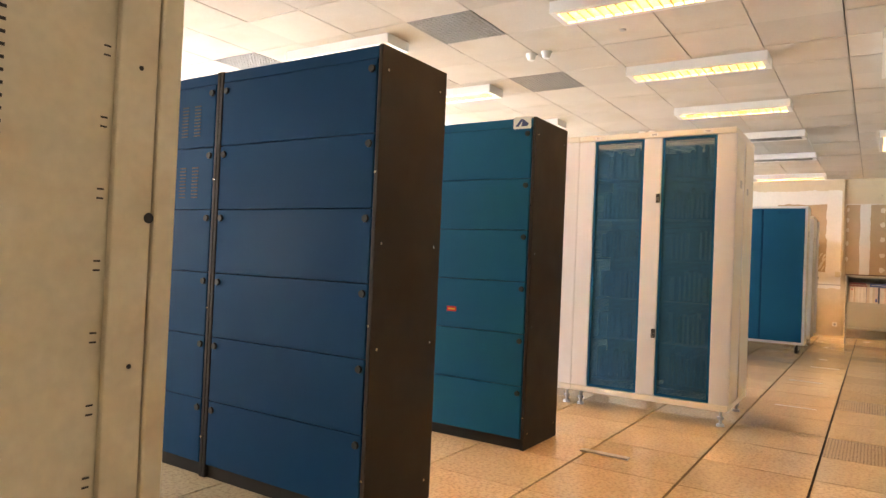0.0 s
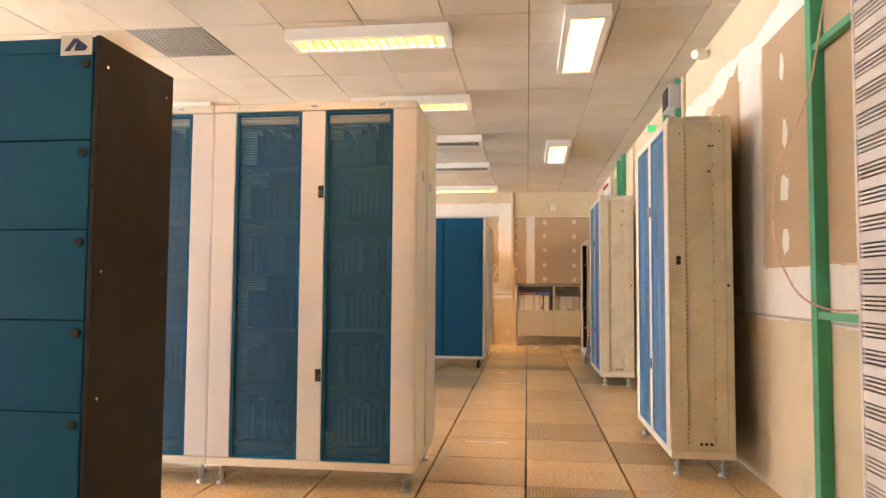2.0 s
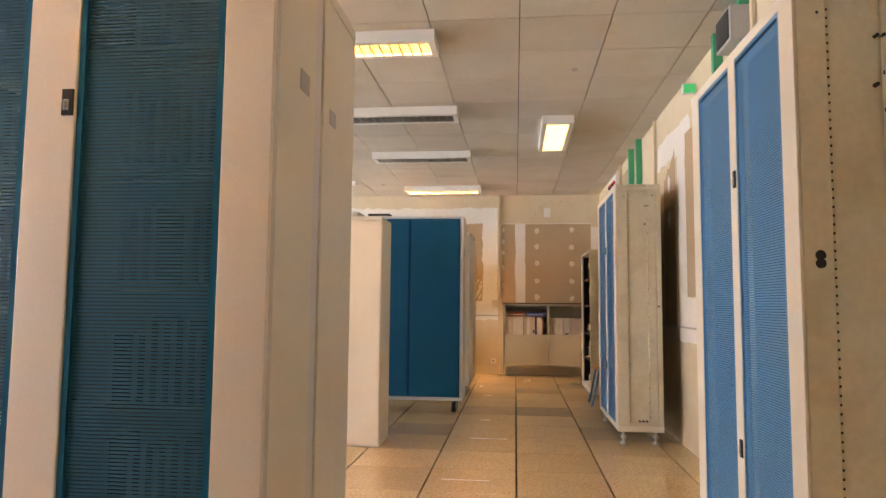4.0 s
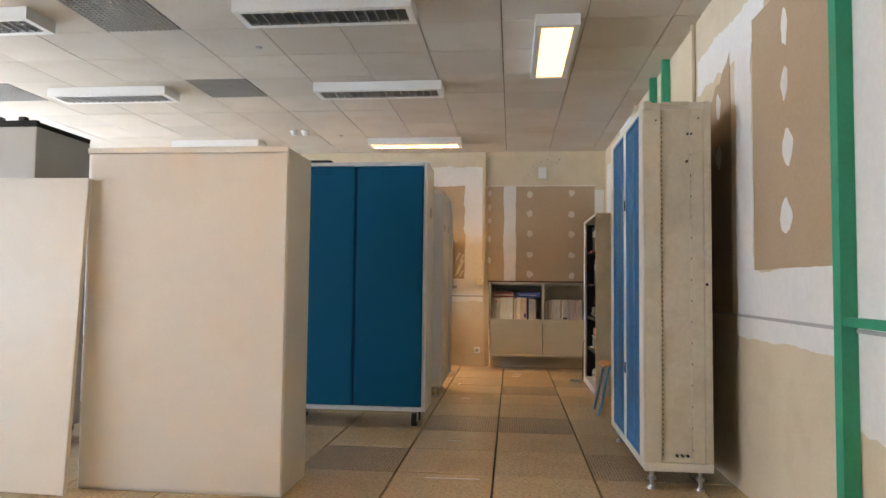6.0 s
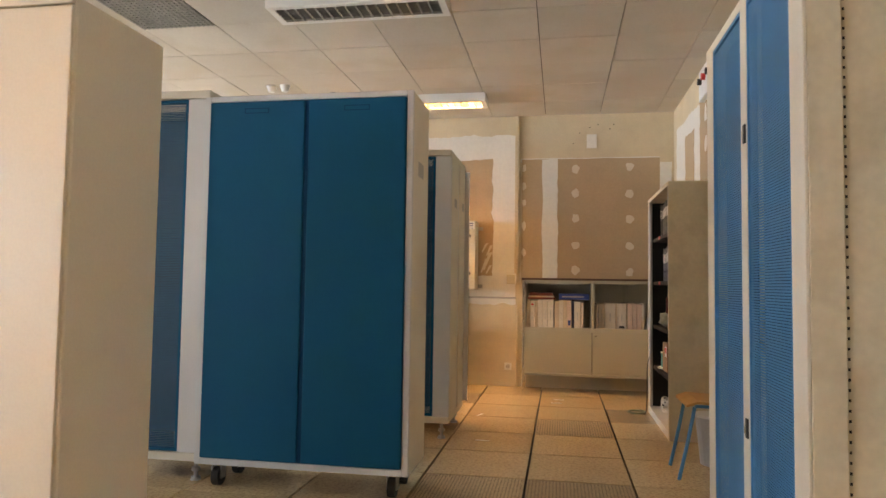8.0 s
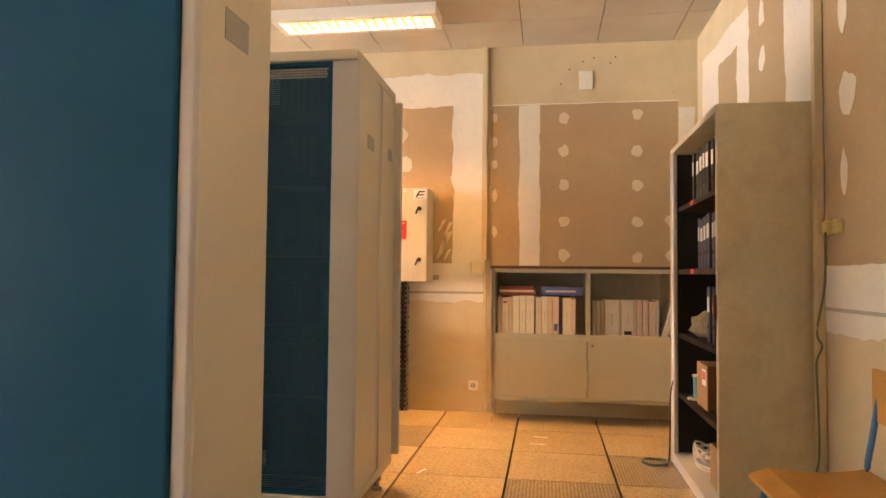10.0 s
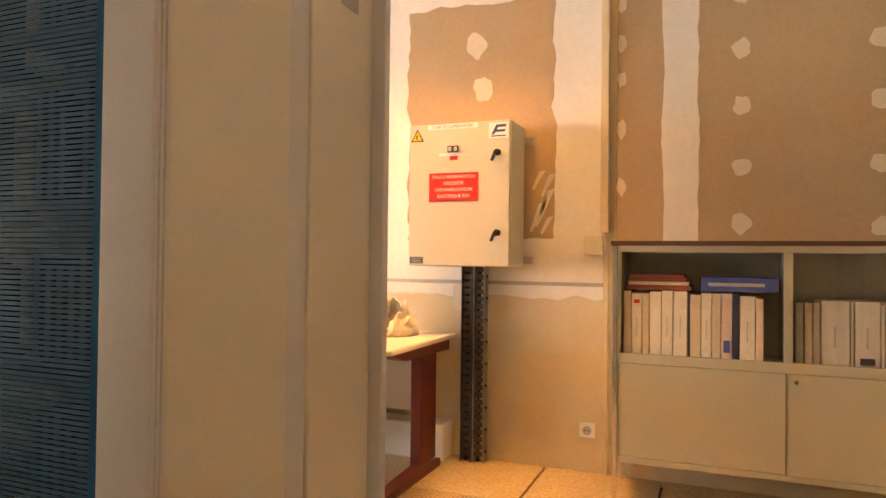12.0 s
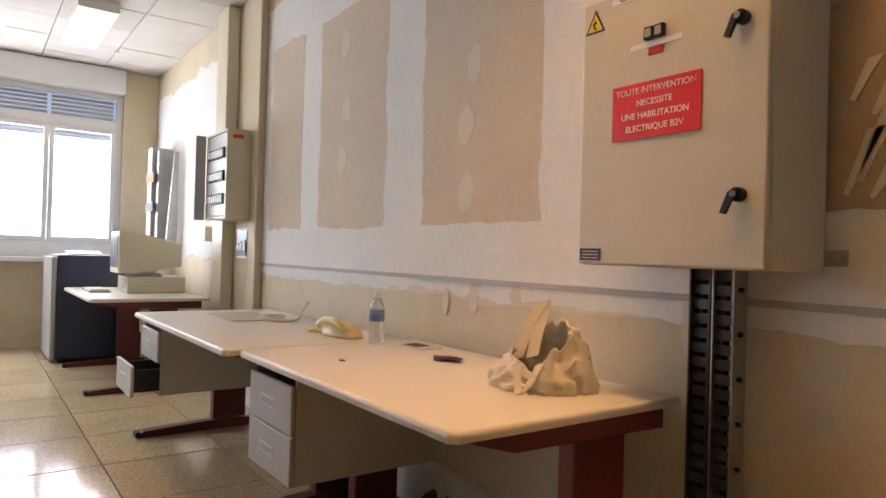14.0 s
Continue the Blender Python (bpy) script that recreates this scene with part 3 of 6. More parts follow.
for x, y in ((-2.68, 5.46), (-2.53, 5.46), (-2.78, 9.25), (-2.64, 9.25), (-2.88, 13.62), (-2.74, 13.62)):
    detector(x, y)
for x, y in ((-1.75, 5.2), (0.2, 8.9), (-2.2, 10.7), (-2.35, 13.9), (-7.6, 14.5)):
    solid("sprinkler_cap", C((x, y, CEIL - 0.001), (x, y, CEIL - 0.012), 0.028, 0.022), M_GLABEL, "small grey round cap in the ceiling", "sprinkler", "ceiling caps")


# ---- cabinets ----
M_CARDS = mat("dull_circuit_boards", (0.022, 0.027, 0.03), 0.6, vary=0.3, rand=0.3)
def feet(t, pts, h):
    for x, y in pts:
        bm = C((x, y, 0.0), (x, y, 0.018), 0.03, 0.026)
        cyl(bm, (x, y, 0.018), (x, y, h), 0.012)
        cyl(bm, (x, y, 0.05), (x, y, 0.07), 0.024)
        part("foot", bm, M_STEEL, t, "threaded steel levelling foot")


def screen(name, x0, x1, y, z0, z1, material, parent, pitch=0.0095, fill=0.74, axis="y"):
    """Perforated steel as close-set slats with fine uprights."""
    bm = bmesh.new()
    n = int((z1 - z0) / pitch)
    for i in range(n):
        z = z0 + pitch * i
        if axis == "y":
            box(bm, x0, x1, y, y + 0.0015, z, z + pitch * fill)
        else:
            box(bm, y, y + 0.0015, x0, x1, z, z + pitch * fill)
    return part(name, bm, material, parent)


def white_cabinet(x1, y0, depth, face, side, w=1.21, label="", racks=True, zt=2.21, sw=0.135):
    """Tall cabinet with two perforated teal doors, facing -y; x1: its right side."""
    x0, z0 = x1 - w, 0.15
    y1 = y0 + depth
    t = thing("computer_cabinet", ((x0 + x1) / 2, (y0 + y1) / 2, 0), label, "cabinet", "white mainframe cabinets")
    part("base_rail", B(x0, x1, y0, y1, 0.12, z0 + 0.015, bev=0.004), M_BEIGE, t)
    part("top_cap", B(x0, x1, y0 - 0.006, y1, zt - 0.045, zt, bev=0.005), M_BEIGE, t, "cream top cap with small stuck labels")
    part("back_panel", B(x0 + 0.02, x1 - 0.02, y1 - 0.03, y1 - 0.004, z0 + 0.016, zt - 0.046), M_DARK, t)
    for sx, s in ((x0, 1), (x1, -1)):
        a, b = (sx, sx + 0.022) if s > 0 else (sx - 0.022, sx)
        ga, gb = (y0 + depth * 0.5, y0 + depth * 0.61) if w < 1.2 else (y0 + depth * 0.42, y0 + depth * 0.52)
        part("side_panel", B((a, b, y0 + 0.03, ga, z0 + 0.016, zt - 0.046), (a, b, gb, y1 - 0.005, z0 + 0.016, zt - 0.046), bev=0.005), side, t)
        a2, b2 = (sx + 0.008, sx + 0.02) if s > 0 else (sx - 0.02, sx - 0.008)
        part("side_post", B(a2, b2, ga + 0.002, gb - 0.002, z0 + 0.016, zt - 0.046), M_GREYW, t)
    mid = 0.076 if w < 1.2 else 0.07
    for a, b in ((x0 + 0.002, x0 + sw), (x0 + w / 2 - mid, x0 + w / 2 + mid), (x1 - sw, x1 - 0.002)):
        part("stile", B(a, b, y0, y0 + 0.028, z0 + 0.017, zt - 0.047, bev=0.004), face, t)
    for a, b in ((x0 + sw, x0 + w / 2 - mid), (x0 + w / 2 + mid, x1 - sw)):
        d = part("mesh_door", B((a + 0.002, a + 0.018, y0 + 0.004, y0 + 0.026, z0 + 0.02, zt - 0.05), (b - 0.018, b - 0.002, y0 + 0.004, y0 + 0.026, z0 + 0.02, zt - 0.05), (a + 0.018, b - 0.018, y0 + 0.004, y0 + 0.026, z0 + 0.02, z0 + 0.036), (a + 0.018, b - 0.018, y0 + 0.004, y0 + 0.026, zt - 0.066, zt - 0.05)), M_TEAL, t, "teal framed perforated door")
        screen("perforated_sheet", a + 0.018, b - 0.018, y0 + 0.014, z0 + 0.036, zt - 0.066, M_TEALSCREEN, d)
        bm = bmesh.new()
        nh = int((b - a - 0.04) / 0.011)
        for i in range(nh):
            for k in range(4):
                xc = a + 0.022 + 0.011 * i + (0.0055 if k % 2 else 0)
                box(bm, xc, xc + 0.0075, y0 + 0.0105, y0 + 0.0135, zt - 0.118 + 0.0115 * k, zt - 0.110 + 0.0115 * k)
        tagged(part("honeycomb_strip", bm, M_GLABEL, d, "pale honeycomb air strip at the head of the door"), kind="stuff")
        rnd = random.Random(int(a * 100) + 999)
        for k in range(6 if racks else 0):
            zz = z0 + 0.08 + k * 0.325
            bm = B(a + 0.02, b - 0.02, y0 + 0.07, y0 + 0.3, zz, zz + 0.012)
            for i in range(9):
                x = a + 0.04 + i * (b - a - 0.08) / 9
                if rnd.random() < 0.8:
                    box(bm, x, x + 0.018, y0 + 0.13, y0 + 0.28, zz + 0.02, zz + rnd.uniform(0.2, 0.26))
            tagged(part("card_rack", bm, M_CARDS, t, "rack of grey circuit boards"), kind="stuff")
    if w < 1.2:
        part("back_trim", B(x1 - 0.03, x1 + 0.036, y1 - 0.002, y1 + 0.028, z0 + 0.016, zt - 0.046, bev=0.005), face, t)
    for k in range(3):
        part("corner_ridge", B(x1 - 0.004, x1 + 0.003, y0 + 0.002 + 0.0105 * k, y0 + 0.008 + 0.0105 * k, z0 + 0.018, zt - 0.048, bev=0.002), face, t)
    for z in (zt * 0.765, zt * 0.29 + 0.005):
        xl = x0 + w / 2 + (0.03 if w < 1.2 else 0.05)
        la = part("latch", B(xl - 0.016, xl + 0.016, y0 - 0.006, y0 + 0.001, z - 0.035, z + 0.035, bev=0.002), M_RUB, t, "black and chrome door latch")
        part("latch_lever", B(xl - 0.008, xl + 0.008, y0 - 0.011, y0 - 0.0065, z - 0.024, z + 0.006, bev=0.002), M_CHROME, la)
    feet(t, [(x0 + 0.06, y0 + 0.08), (x1 - 0.06, y0 + 0.08), (x0 + 0.06, y1 - 0.08), (x1 - 0.06, y1 - 0.08)], 0.125)
    return t


W_LAB = "cream cabinet with two perforated teal doors on steel feet"
WY = 5.225
for k in range(2):
    c = white_cabinet(-0.873 - 1.212 * k, WY, 0.83, M_GREYW, M_BEIGE, label=W_LAB)
    xr = -0.873 - 1.212 * k
    for dx, wd, tx in ((0.2, 0.07, "MET"), (0.60, 0.06, "SS08"), (1.05, 0.05, "01")):
        lb = part("name_tag", B(xr - dx - wd / 2, xr - dx + wd / 2, WY - 0.0085, WY - 0.0062, 2.176, 2.199), M_LABEL, c, "small white stuck label")
        words("lettering", tx, 0.02, pose(xr - dx, WY - 0.009, 2.187, 90, 0, 0), M_INK, lb)
    if k == 0:
        part("side_label", B(xr + 0.0002, xr + 0.0022, WY + 0.2, WY + 0.28, 1.78, 1.84), M_GLABEL, c)
        part("side_label", B(xr + 0.0002, xr + 0.0022, WY + 0.5, WY + 0.57, 1.76, 1.81), M_GLABEL, c)
CC = white_cabinet(-0.862, 12.33, 0.737, M_GREYW, M_BEIGE, 1.122, "cream cabinet with perforated teal doors near the end wall", True, 2.115, 0.116)
# further unit added on the left to keep window light off the first
white_cabinet(-1.987, 12.33, 0.737, M_GREYW, M_BEIGE, 1.122, "cream cabinet with perforated teal doors near the end wall", True, 2.115, 0.116)
part("side_label", B(-0.8618, -0.8598, 12.50, 12.61, 1.71, 1.775), M_GLABEL, CC, "grey stuck name plate")
part("side_label", B(-0.8618, -0.8598, 12.90, 12.98, 1.725, 1.785), M_GLABEL, CC, "grey stuck name plate")
# the cabinet beside which the walk begins, with its bare end


def slim_cabinet(x0, y0, label, ln=1.27):
    """Shallow cabinet with blue perforated doors facing -x and a bare rack end facing -y."""
    x1, y1, z0, zt = x0 + 0.38, y0 + ln, 0.13, 2.23
    t = thing("slim_cabinet", ((x0 + x1) / 2, (y0 + y1) / 2, 0), label, "cabinet", "shallow cabinets along the wall")
    part("base_rail", B(x0, x1, y0, y1, z0 - 0.02, z0 + 0.03, bev=0.004), M_BEIGE, t)
    part("top_cap", B(x0, x1, y0 + 0.02, y1, zt - 0.045, zt, bev=0.004), M_BEIGE, t)
    for yy in (y0, y1 - 0.04):
        part("end_panel", B(x0 + 0.06, x1 - 0.03, yy + 0.018, yy + 0.03, z0 + 0.031, zt - 0.046), M_RAW, t, "bare cream steel end, scuffed")
        part("end_flange", B((x0 + 0.004, x0 + 0.095, yy, yy + 0.017, z0 + 0.031, zt - 0.046), bev=0.003), M_RAW, t)
        part("end_flange", B((x1 - 0.115, x1 - 0.045, yy, yy + 0.017, z0 + 0.031, zt - 0.046), bev=0.003), M_RAW, t)
        part("end_post", B(x1 - 0.043, x1 - 0.001, yy, yy + 0.035, z0 + 0.031, zt - 0.001, bev=0.004), M_RAW, t)
        part("end_top", B((x0 + 0.002, x0 + 0.045, yy - 0.002, yy + 0.017, zt - 0.044, zt + 0.004), (x0 + 0.1, x1 - 0.12, yy + 0.003, yy + 0.017, zt - 0.02, zt), bev=0.003), M_RAW, t)
        if yy == y0:
            bm = bmesh.new()
            for i in range(70):
                box(bm, x0 + 0.103, x0 + 0.109, yy + 0.0165, yy + 0.0185, z0 + 0.07 + 0.028 * i, z0 + 0.078 + 0.028 * i)
            for i in range(16):
                box(bm, x1 - 0.1165, x1 - 0.113, yy - 0.001, yy + 0.002, z0 + 0.1 + 0.12 * i, z0 + 0.113 + 0.12 * i)
            for px, pz, r in ((0.35, 1.17, 0.009), (0.25, 2.04, 0.006), (0.245, 1.88, 0.007), (0.27, 2.04, 0.006), (0.18, 0.2, 0.008), (0.21, 0.2, 0.008), (0.24, 0.2, 0.008), (0.07, 2.12, 0.005), (0.31, 2.13, 0.005)):
                cyl(bm, (x0 + px, yy - 0.0015, pz), (x0 + px, yy + 0.02, pz), r, None, 10)
            tagged(part("punched_holes", bm, M_RUB, t, "dark punched holes and slots"), kind="stuff")
    part("back_panel", B(x1 - 0.03, x1 - 0.012, y0 + 0.041, y1 - 0.041, z0 + 0.031, zt - 0.046), M_DARK, t)
    yl = [y0 + 0.001, y0 + 0.115, y0 + 0.575, y0 + 0.655, y1 - 0.155, y1 - 0.041]
    for a, b in ((yl[0], yl[1]), (yl[2], yl[3]), (yl[4], yl[5])):
        part("stile", B(x0 - 0.006, x0 + 0.0035, a, b, z0 + 0.031, zt - 0.046, bev=0.002), M_BEIGE, t)
    for a, b in ((yl[1], yl[2]), (yl[3], yl[4])):
        d = part("mesh_door", B((x0 - 0.004, x0 + 0.01, a + 0.002, a + 0.014, z0 + 0.034, zt - 0.05), (x0 - 0.004, x0 + 0.01, b - 0.014, b - 0.002, z0 + 0.034, zt - 0.05), (x0 - 0.004, x0 + 0.01, a + 0.014, b - 0.014, z0 + 0.034, z0 + 0.05), (x0 - 0.004, x0 + 0.01, a + 0.014, b - 0.014, zt - 0.066, zt - 0.05)), M_BLUE, t, "bright blue framed perforated door")
        screen("perforated_sheet", a + 0.014, b - 0.014, x0, z0 + 0.05, zt - 0.066, M_BLUE, d, 0.0095, 0.72, "x")
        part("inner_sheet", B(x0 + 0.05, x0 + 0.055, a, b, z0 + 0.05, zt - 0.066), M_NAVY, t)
    for z in (1.69, 0.62):
        la = part("latch", B(x0 - 0.012, x0 - 0.006, yl[2] + 0.008, yl[2] + 0.036, z - 0.035, z + 0.035, bev=0.002), M_RUB, t, "black and chrome door latch")
        part("latch_lever", B(x0 - 0.017, x0 - 0.0125, yl[2] + 0.014, yl[2] + 0.03, z - 0.02, z + 0.01, bev=0.002), M_CHROME, la)
    feet(t, [(x0 + 0.05, y0 + 0.06), (x1 - 0.06, y0 + 0.06), (x0 + 0.05, y1 - 0.08), (x1 - 0.06, y1 - 0.08)], 0.115)
    return t


R1 = slim_cabinet(0.625, 5.825, "shallow cream cabinet with bright blue perforated doors by the wall")
r2_cab = copy_thing(R1, pose(0.60 + 0.19, 9.52 + 0.635, 0))

hole = C((0.68, 5.823, 1.338), (0.68, 5.835, 1.338), 0.016)
cyl(hole, (0.68, 5.823, 1.312), (0.68, 5.835, 1.312), 0.016)
part("oval_hole", hole, M_RUB, R1, "black oval hand hole")

# cabinet with slotted white doors, near the start
x0, y1 = 0.47, 3.1
t = thing("slotted_cabinet", (x0 + 0.3, y1 - 0.6, 0), "white cabinet with a slotted ventilation front", "cabinet")
part("body", B(x0 + 0.02, x0 + 0.62, y1 - 1.2, y1, 0.05, 2.12, bev=0.006), M_BEIGE, t)
part("plinth", B(x0 + 0.05, x0 + 0.58, y1 - 1.17, y1 - 0.03, 0.0, 0.05), M_RUB, t)
part("slot_backing", B(x0 + 0.004, x0 + 0.0195, y1 - 1.19, y1 - 0.01, 0.07, 2.10), M_RUB, t)
bm = bmesh.new()
for i in range(36):
    z = 0.07 + 0.0565 * i
    box(bm, x0 - 0.004, x0 + 0.003, y1 - 1.19, y1 - 0.012, z, z + 0.024)
    for k in range(3):
        box(bm, x0 - 0.003, x0 + 0.003, y1 - 1.19, y1 - 0.012, z + 0.0285 + 0.0095 * k, z + 0.0335 + 0.0095 * k)
box(bm, x0 - 0.005, x0 + 0.003, y1 - 0.012, y1 - 0.001, 0.06, 2.11)
tagged(part("slotted_front", bm, M_GREYW, t, "pale grey front punched with rows of slots"), kind="stuff")
la = part("grille_label", B(x0 - 0.007, x0 - 0.0045, y1 - 0.46, y1 - 0.36, 1.52, 1.64), M_LABEL, t)
for k in range(4):
    part("label_bar", B(x0 - 0.009, x0 - 0.0075, y1 - 0.45, y1 - 0.37, 1.54 + 0.025 * k, 1.548 + 0.025 * k), M_INK, la)
part("knob", C((x0 - 0.02, y1 - 0.03, 2.0), (x0 - 0.003, y1 - 0.03, 2.0), 0.014), M_RUB, t)
solid("hanging_cord", tube([(0.462, 3.12, 2.02), (0.42, 3.12, 1.82), (0.38, 3.12, 1.6), (0.31, 3.12, 1.42), (0.30, 3.12, 1.28), (0.34, 3.12, 1.16), (0.40, 3.12, 1.115), (0.462, 3.10, 1.11)], 0.0022), M_ORANGE, "loose red and white cord looped from a cabinet", "cord")

# first cabinet by the start: bare end facing +x
x1, y0, y1 = -1.25, 0.42, 0.872
t = thing("open_rack_cabinet", (x1 - 0.6, (y0 + y1) / 2, 0), "cream cabinet with a bare punched steel end", "cabinet")
part("body", B(x1 - 1.2, x1 - 0.03, y0, y1, 0.13, 2.21, bev=0.005), M_RAW, t)
part("end_sheet", B(x1 - 0.03, x1 - 0.018, y0 + 0.02, y1 - 0.02, 0.15, 2.2), M_RAW, t)
part("end_flange", B(x1 - 0.018, x1, y1 - 0.135, y1 - 0.052, 0.13, 2.21, bev=0.004), M_RAW, t)
part("end_post", B(x1 - 0.028, x1 + 0.003, y1 - 0.048, y1 + 0.002, 0.13, 2.215, bev=0.006), M_RAW, t)
part("end_flange", B(x1 - 0.018, x1, y0 + 0.002, y0 + 0.08, 0.13, 2.21, bev=0.004), M_RAW, t)
bm = bmesh.new()
for i in range(90):
    box(bm, x1 - 0.0185, x1 - 0.0165, y1 - 0.345, y1 - 0.333, 0.2 + 0.022 * i, 0.206 + 0.022 * i)
for i in range(14):
    for k in (0, 0.018):
        box(bm, x1 - 0.0185, x1 - 0.0165, y1 - 0.158, y1 - 0.145, 0.25 + 0.14 * i + k, 0.2535 + 0.14 * i + k)
for py, pz, r in ((0.09, 1.5, 0.005), (0.058, 1.2, 0.011), (0.085, 0.9, 0.005), (0.08, 0.4, 0.005), (0.09, 1.9, 0.005)):
    cyl(bm, (x1 + 0.0015, y1 - py, pz), (x1 - 0.01, y1 - py, pz), r, None, 10)
tagged(part("punched_holes", bm, M_RUB, t, "dark punched holes and slots"), kind="stuff")
feet(t, [(x1 - 0.1, y0 + 0.06), (x1 - 0.1, y1 - 0.06), (x1 - 1.1, y0 + 0.06), (x1 - 1.1, y1 - 0.06)], 0.13)


def drawer_cabinet(x0, x1, y0, y1, paint, label, tag, vents=0, badge=False):
    """Black-sided cabinet with six square blue fronts; faces -y."""
    zt = 2.045
    t = thing("relay_cabinet", ((x0 + x1) / 2, (y0 + y1) / 2, 0), label, "cabinet", "black and blue relay cabinets")
    part("side_panel", B(x1 - 0.022, x1, y0, y1, 0.0, zt, bev=0.004), M_BLACK, t, "black-brown steel side")
    part("side_panel", B(x0, x0 + 0.022, y0, y1, 0.0, zt, bev=0.004), M_BLACK, t, "black-brown steel side")
    part("plinth", B(x0 + 0.023, x1 - 0.023, y0 + 0.02, y1, 0.0, 0.06), M_BLACK, t)
    part("back_panel", B(x0 + 0.023, x1 - 0.023, y0 + 0.05, y1, 0.061, zt - 0.002), M_BLACK, t)
    part("top_strip", B(x0 + 0.024, x1 - 0.024, y0 + 0.004, y0 + 0.045, 1.987, zt - 0.004, bev=0.004), paint, t)
    fx0, fx1 = x0 + 0.026, x1 - 0.03
    for k in range(6):
        za = 0.068 + 0.32 * k
        f = part("front_panel", B(fx0, fx1, y0 + 0.002, y0 + 0.045, za, za + 0.3165, bev=0.0025), paint, t)
        for px in (fx0 + 0.026, fx1 - 0.026):
            kn = part("lock", C((px, y0 + 0.0015, za + 0.275), (px, y0 - 0.008, za + 0.275), 0.017, 0.015, 16), M_RUB, f, "black round lock")
        if k >= 6 - vents:
            bm = bmesh.new()
            for c in range(2):
                for i in range(10):
                    box(bm, fx1 - 0.26 + 0.1 * c, fx1 - 0.21 + 0.1 * c, y0 - 0.001, y0 + 0.0035, za + 0.06 + 0.017 * i, za + 0.066 + 0.017 * i)
            part("vent_slots", bm, M_RUB, f)
    for z in (0.2, 0.85, 1.5):
        part("hinge_screw", C((x1 - 0.014, y0 + 0.0, z), (x1 - 0.014, y0 - 0.003, z), 0.005, None, 8), M_CHROME, t)
    for yy in (y0 + 0.04, y1 - 0.06):
        for z in (1.94, 1.2, 0.75, 0.1):
            part("side_screw", C((x1, yy, z), (x1 + 0.004, yy, z), 0.006, None, 8), M_CHROME, t)
    if tag:
        tg = part("red_label", B(x0 + 0.42, x0 + 0.49, y0 - 0.0005, y0 + 0.0018, 0.81, 0.842), M_RED, t, "small red stuck label")
        part("label_bar", B(x0 + 0.43, x0 + 0.48, y0 - 0.0018, y0 - 0.0008, 0.822, 0.83), M_YEL, tg)
    if badge:
        lg = part("maker_badge", B(x1 - 0.155, x1 - 0.035, y0 - 0.001, y0 + 0.003, 1.975, 2.05), M_LABEL, t, "cream badge with a dark emblem")
        part("emblem", prism([(x1 - 0.14, 1.99), (x1 - 0.12, 1.99), (x1 - 0.085, 2.035), (x1 - 0.105, 2.035)], "y", y0 - 0.003, y0 - 0.0012), M_NAVYINK, lg)
        part("emblem", prism([(x1 - 0.1, 1.99), (x1 - 0.06, 1.99), (x1 - 0.05, 2.005), (x1 - 0.09, 2.035)], "y", y0 - 0.003, y0 - 0.0012), M_NAVYINK, lg)
        nm = part("name_plate", B(x0 + 0.04, x0 + 0.18, y0 - 0.002, y0 + 0.003, 1.995, 2.025), M_INK, t, "black name plate")
        part("plate_bar", B(x0 + 0.055, x0 + 0.12, y0 - 0.003, y0 - 0.0022, 2.005, 2.015), M_GLABEL, nm)
    return t


drawer_cabinet(-2.775, -1.765, 3.705, 4.2, M_TEAL, "black cabinet with six teal front panels", True, 0, True)
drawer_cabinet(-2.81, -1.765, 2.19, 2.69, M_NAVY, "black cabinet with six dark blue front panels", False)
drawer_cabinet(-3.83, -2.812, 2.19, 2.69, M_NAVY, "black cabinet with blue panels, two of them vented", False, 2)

# blank-backed cabinet in mid room, and the board leaning by it
t = thing("blank_cabinet", (-1.97, 9.3, 0), "plain pale cabinet with a blank back", "cabinet")
part("body", B(-2.55, -1.38, 9.122, 9.53, 0.0, 1.9, bev=0.008), M_BEIGE, t)
part("back_sheet", B(-2.53, -1.385, 9.11, 9.12, 0.02, 1.868, bev=0.003), M_BEIGE, t)
part("lip", B(-2.55, -1.38, 9.105, 9.119, 1.872, 1.905, bev=0.003), M_BEIGE, t)
t = solid("leaning_board", B(-0.29, 0.29, -0.015, 0.015, 0.0, 1.72, bev=0.004), M_BEIGE, "white board standing askew beside a cabinet", "board")
t.matrix_world = pose(-2.81, 8.99, 0.01, -3, 0.4, -2)
t = thing("stripped_cabinet", (-3.85, 10.2, 0), "tall grey-beige cabinet with its top stripped off", "cabinet")
part("body", B(-4.2, -3.48, 9.9, 10.5, 0.05, 2.23, bev=0.006), M_DRAWER, t)
part("top_rail", B((-4.2, -3.48, 9.9, 9.93, 2.231, 2.275), (-3.51, -3.48, 9.93, 10.5, 2.231, 2.265), (-4.2, -3.51, 10.47, 10.5, 2.231, 2.26), bev=0.003), M_BLACK, t, "rusty dark top rail")
for px in (-3.62, -3.8, -4.0):
    part("top_bracket", B(px, px + 0.05, 9.895, 9.94, 2.2755, 2.30, bev=0.003), M_RUB, t)
part("plinth", B(-4.17, -3.51, 9.93, 10.47, 0.0, 0.05), M_RUB, t)
# more cabinets beyond, of which only the blue and black crowns show
for k in range(2):
    white_cabinet(-2.04 - 1.215 * k, 11.0, 0.5, M_GREYW, M_BEIGE, label="cream cabinet with teal doors far in the room", racks=False)

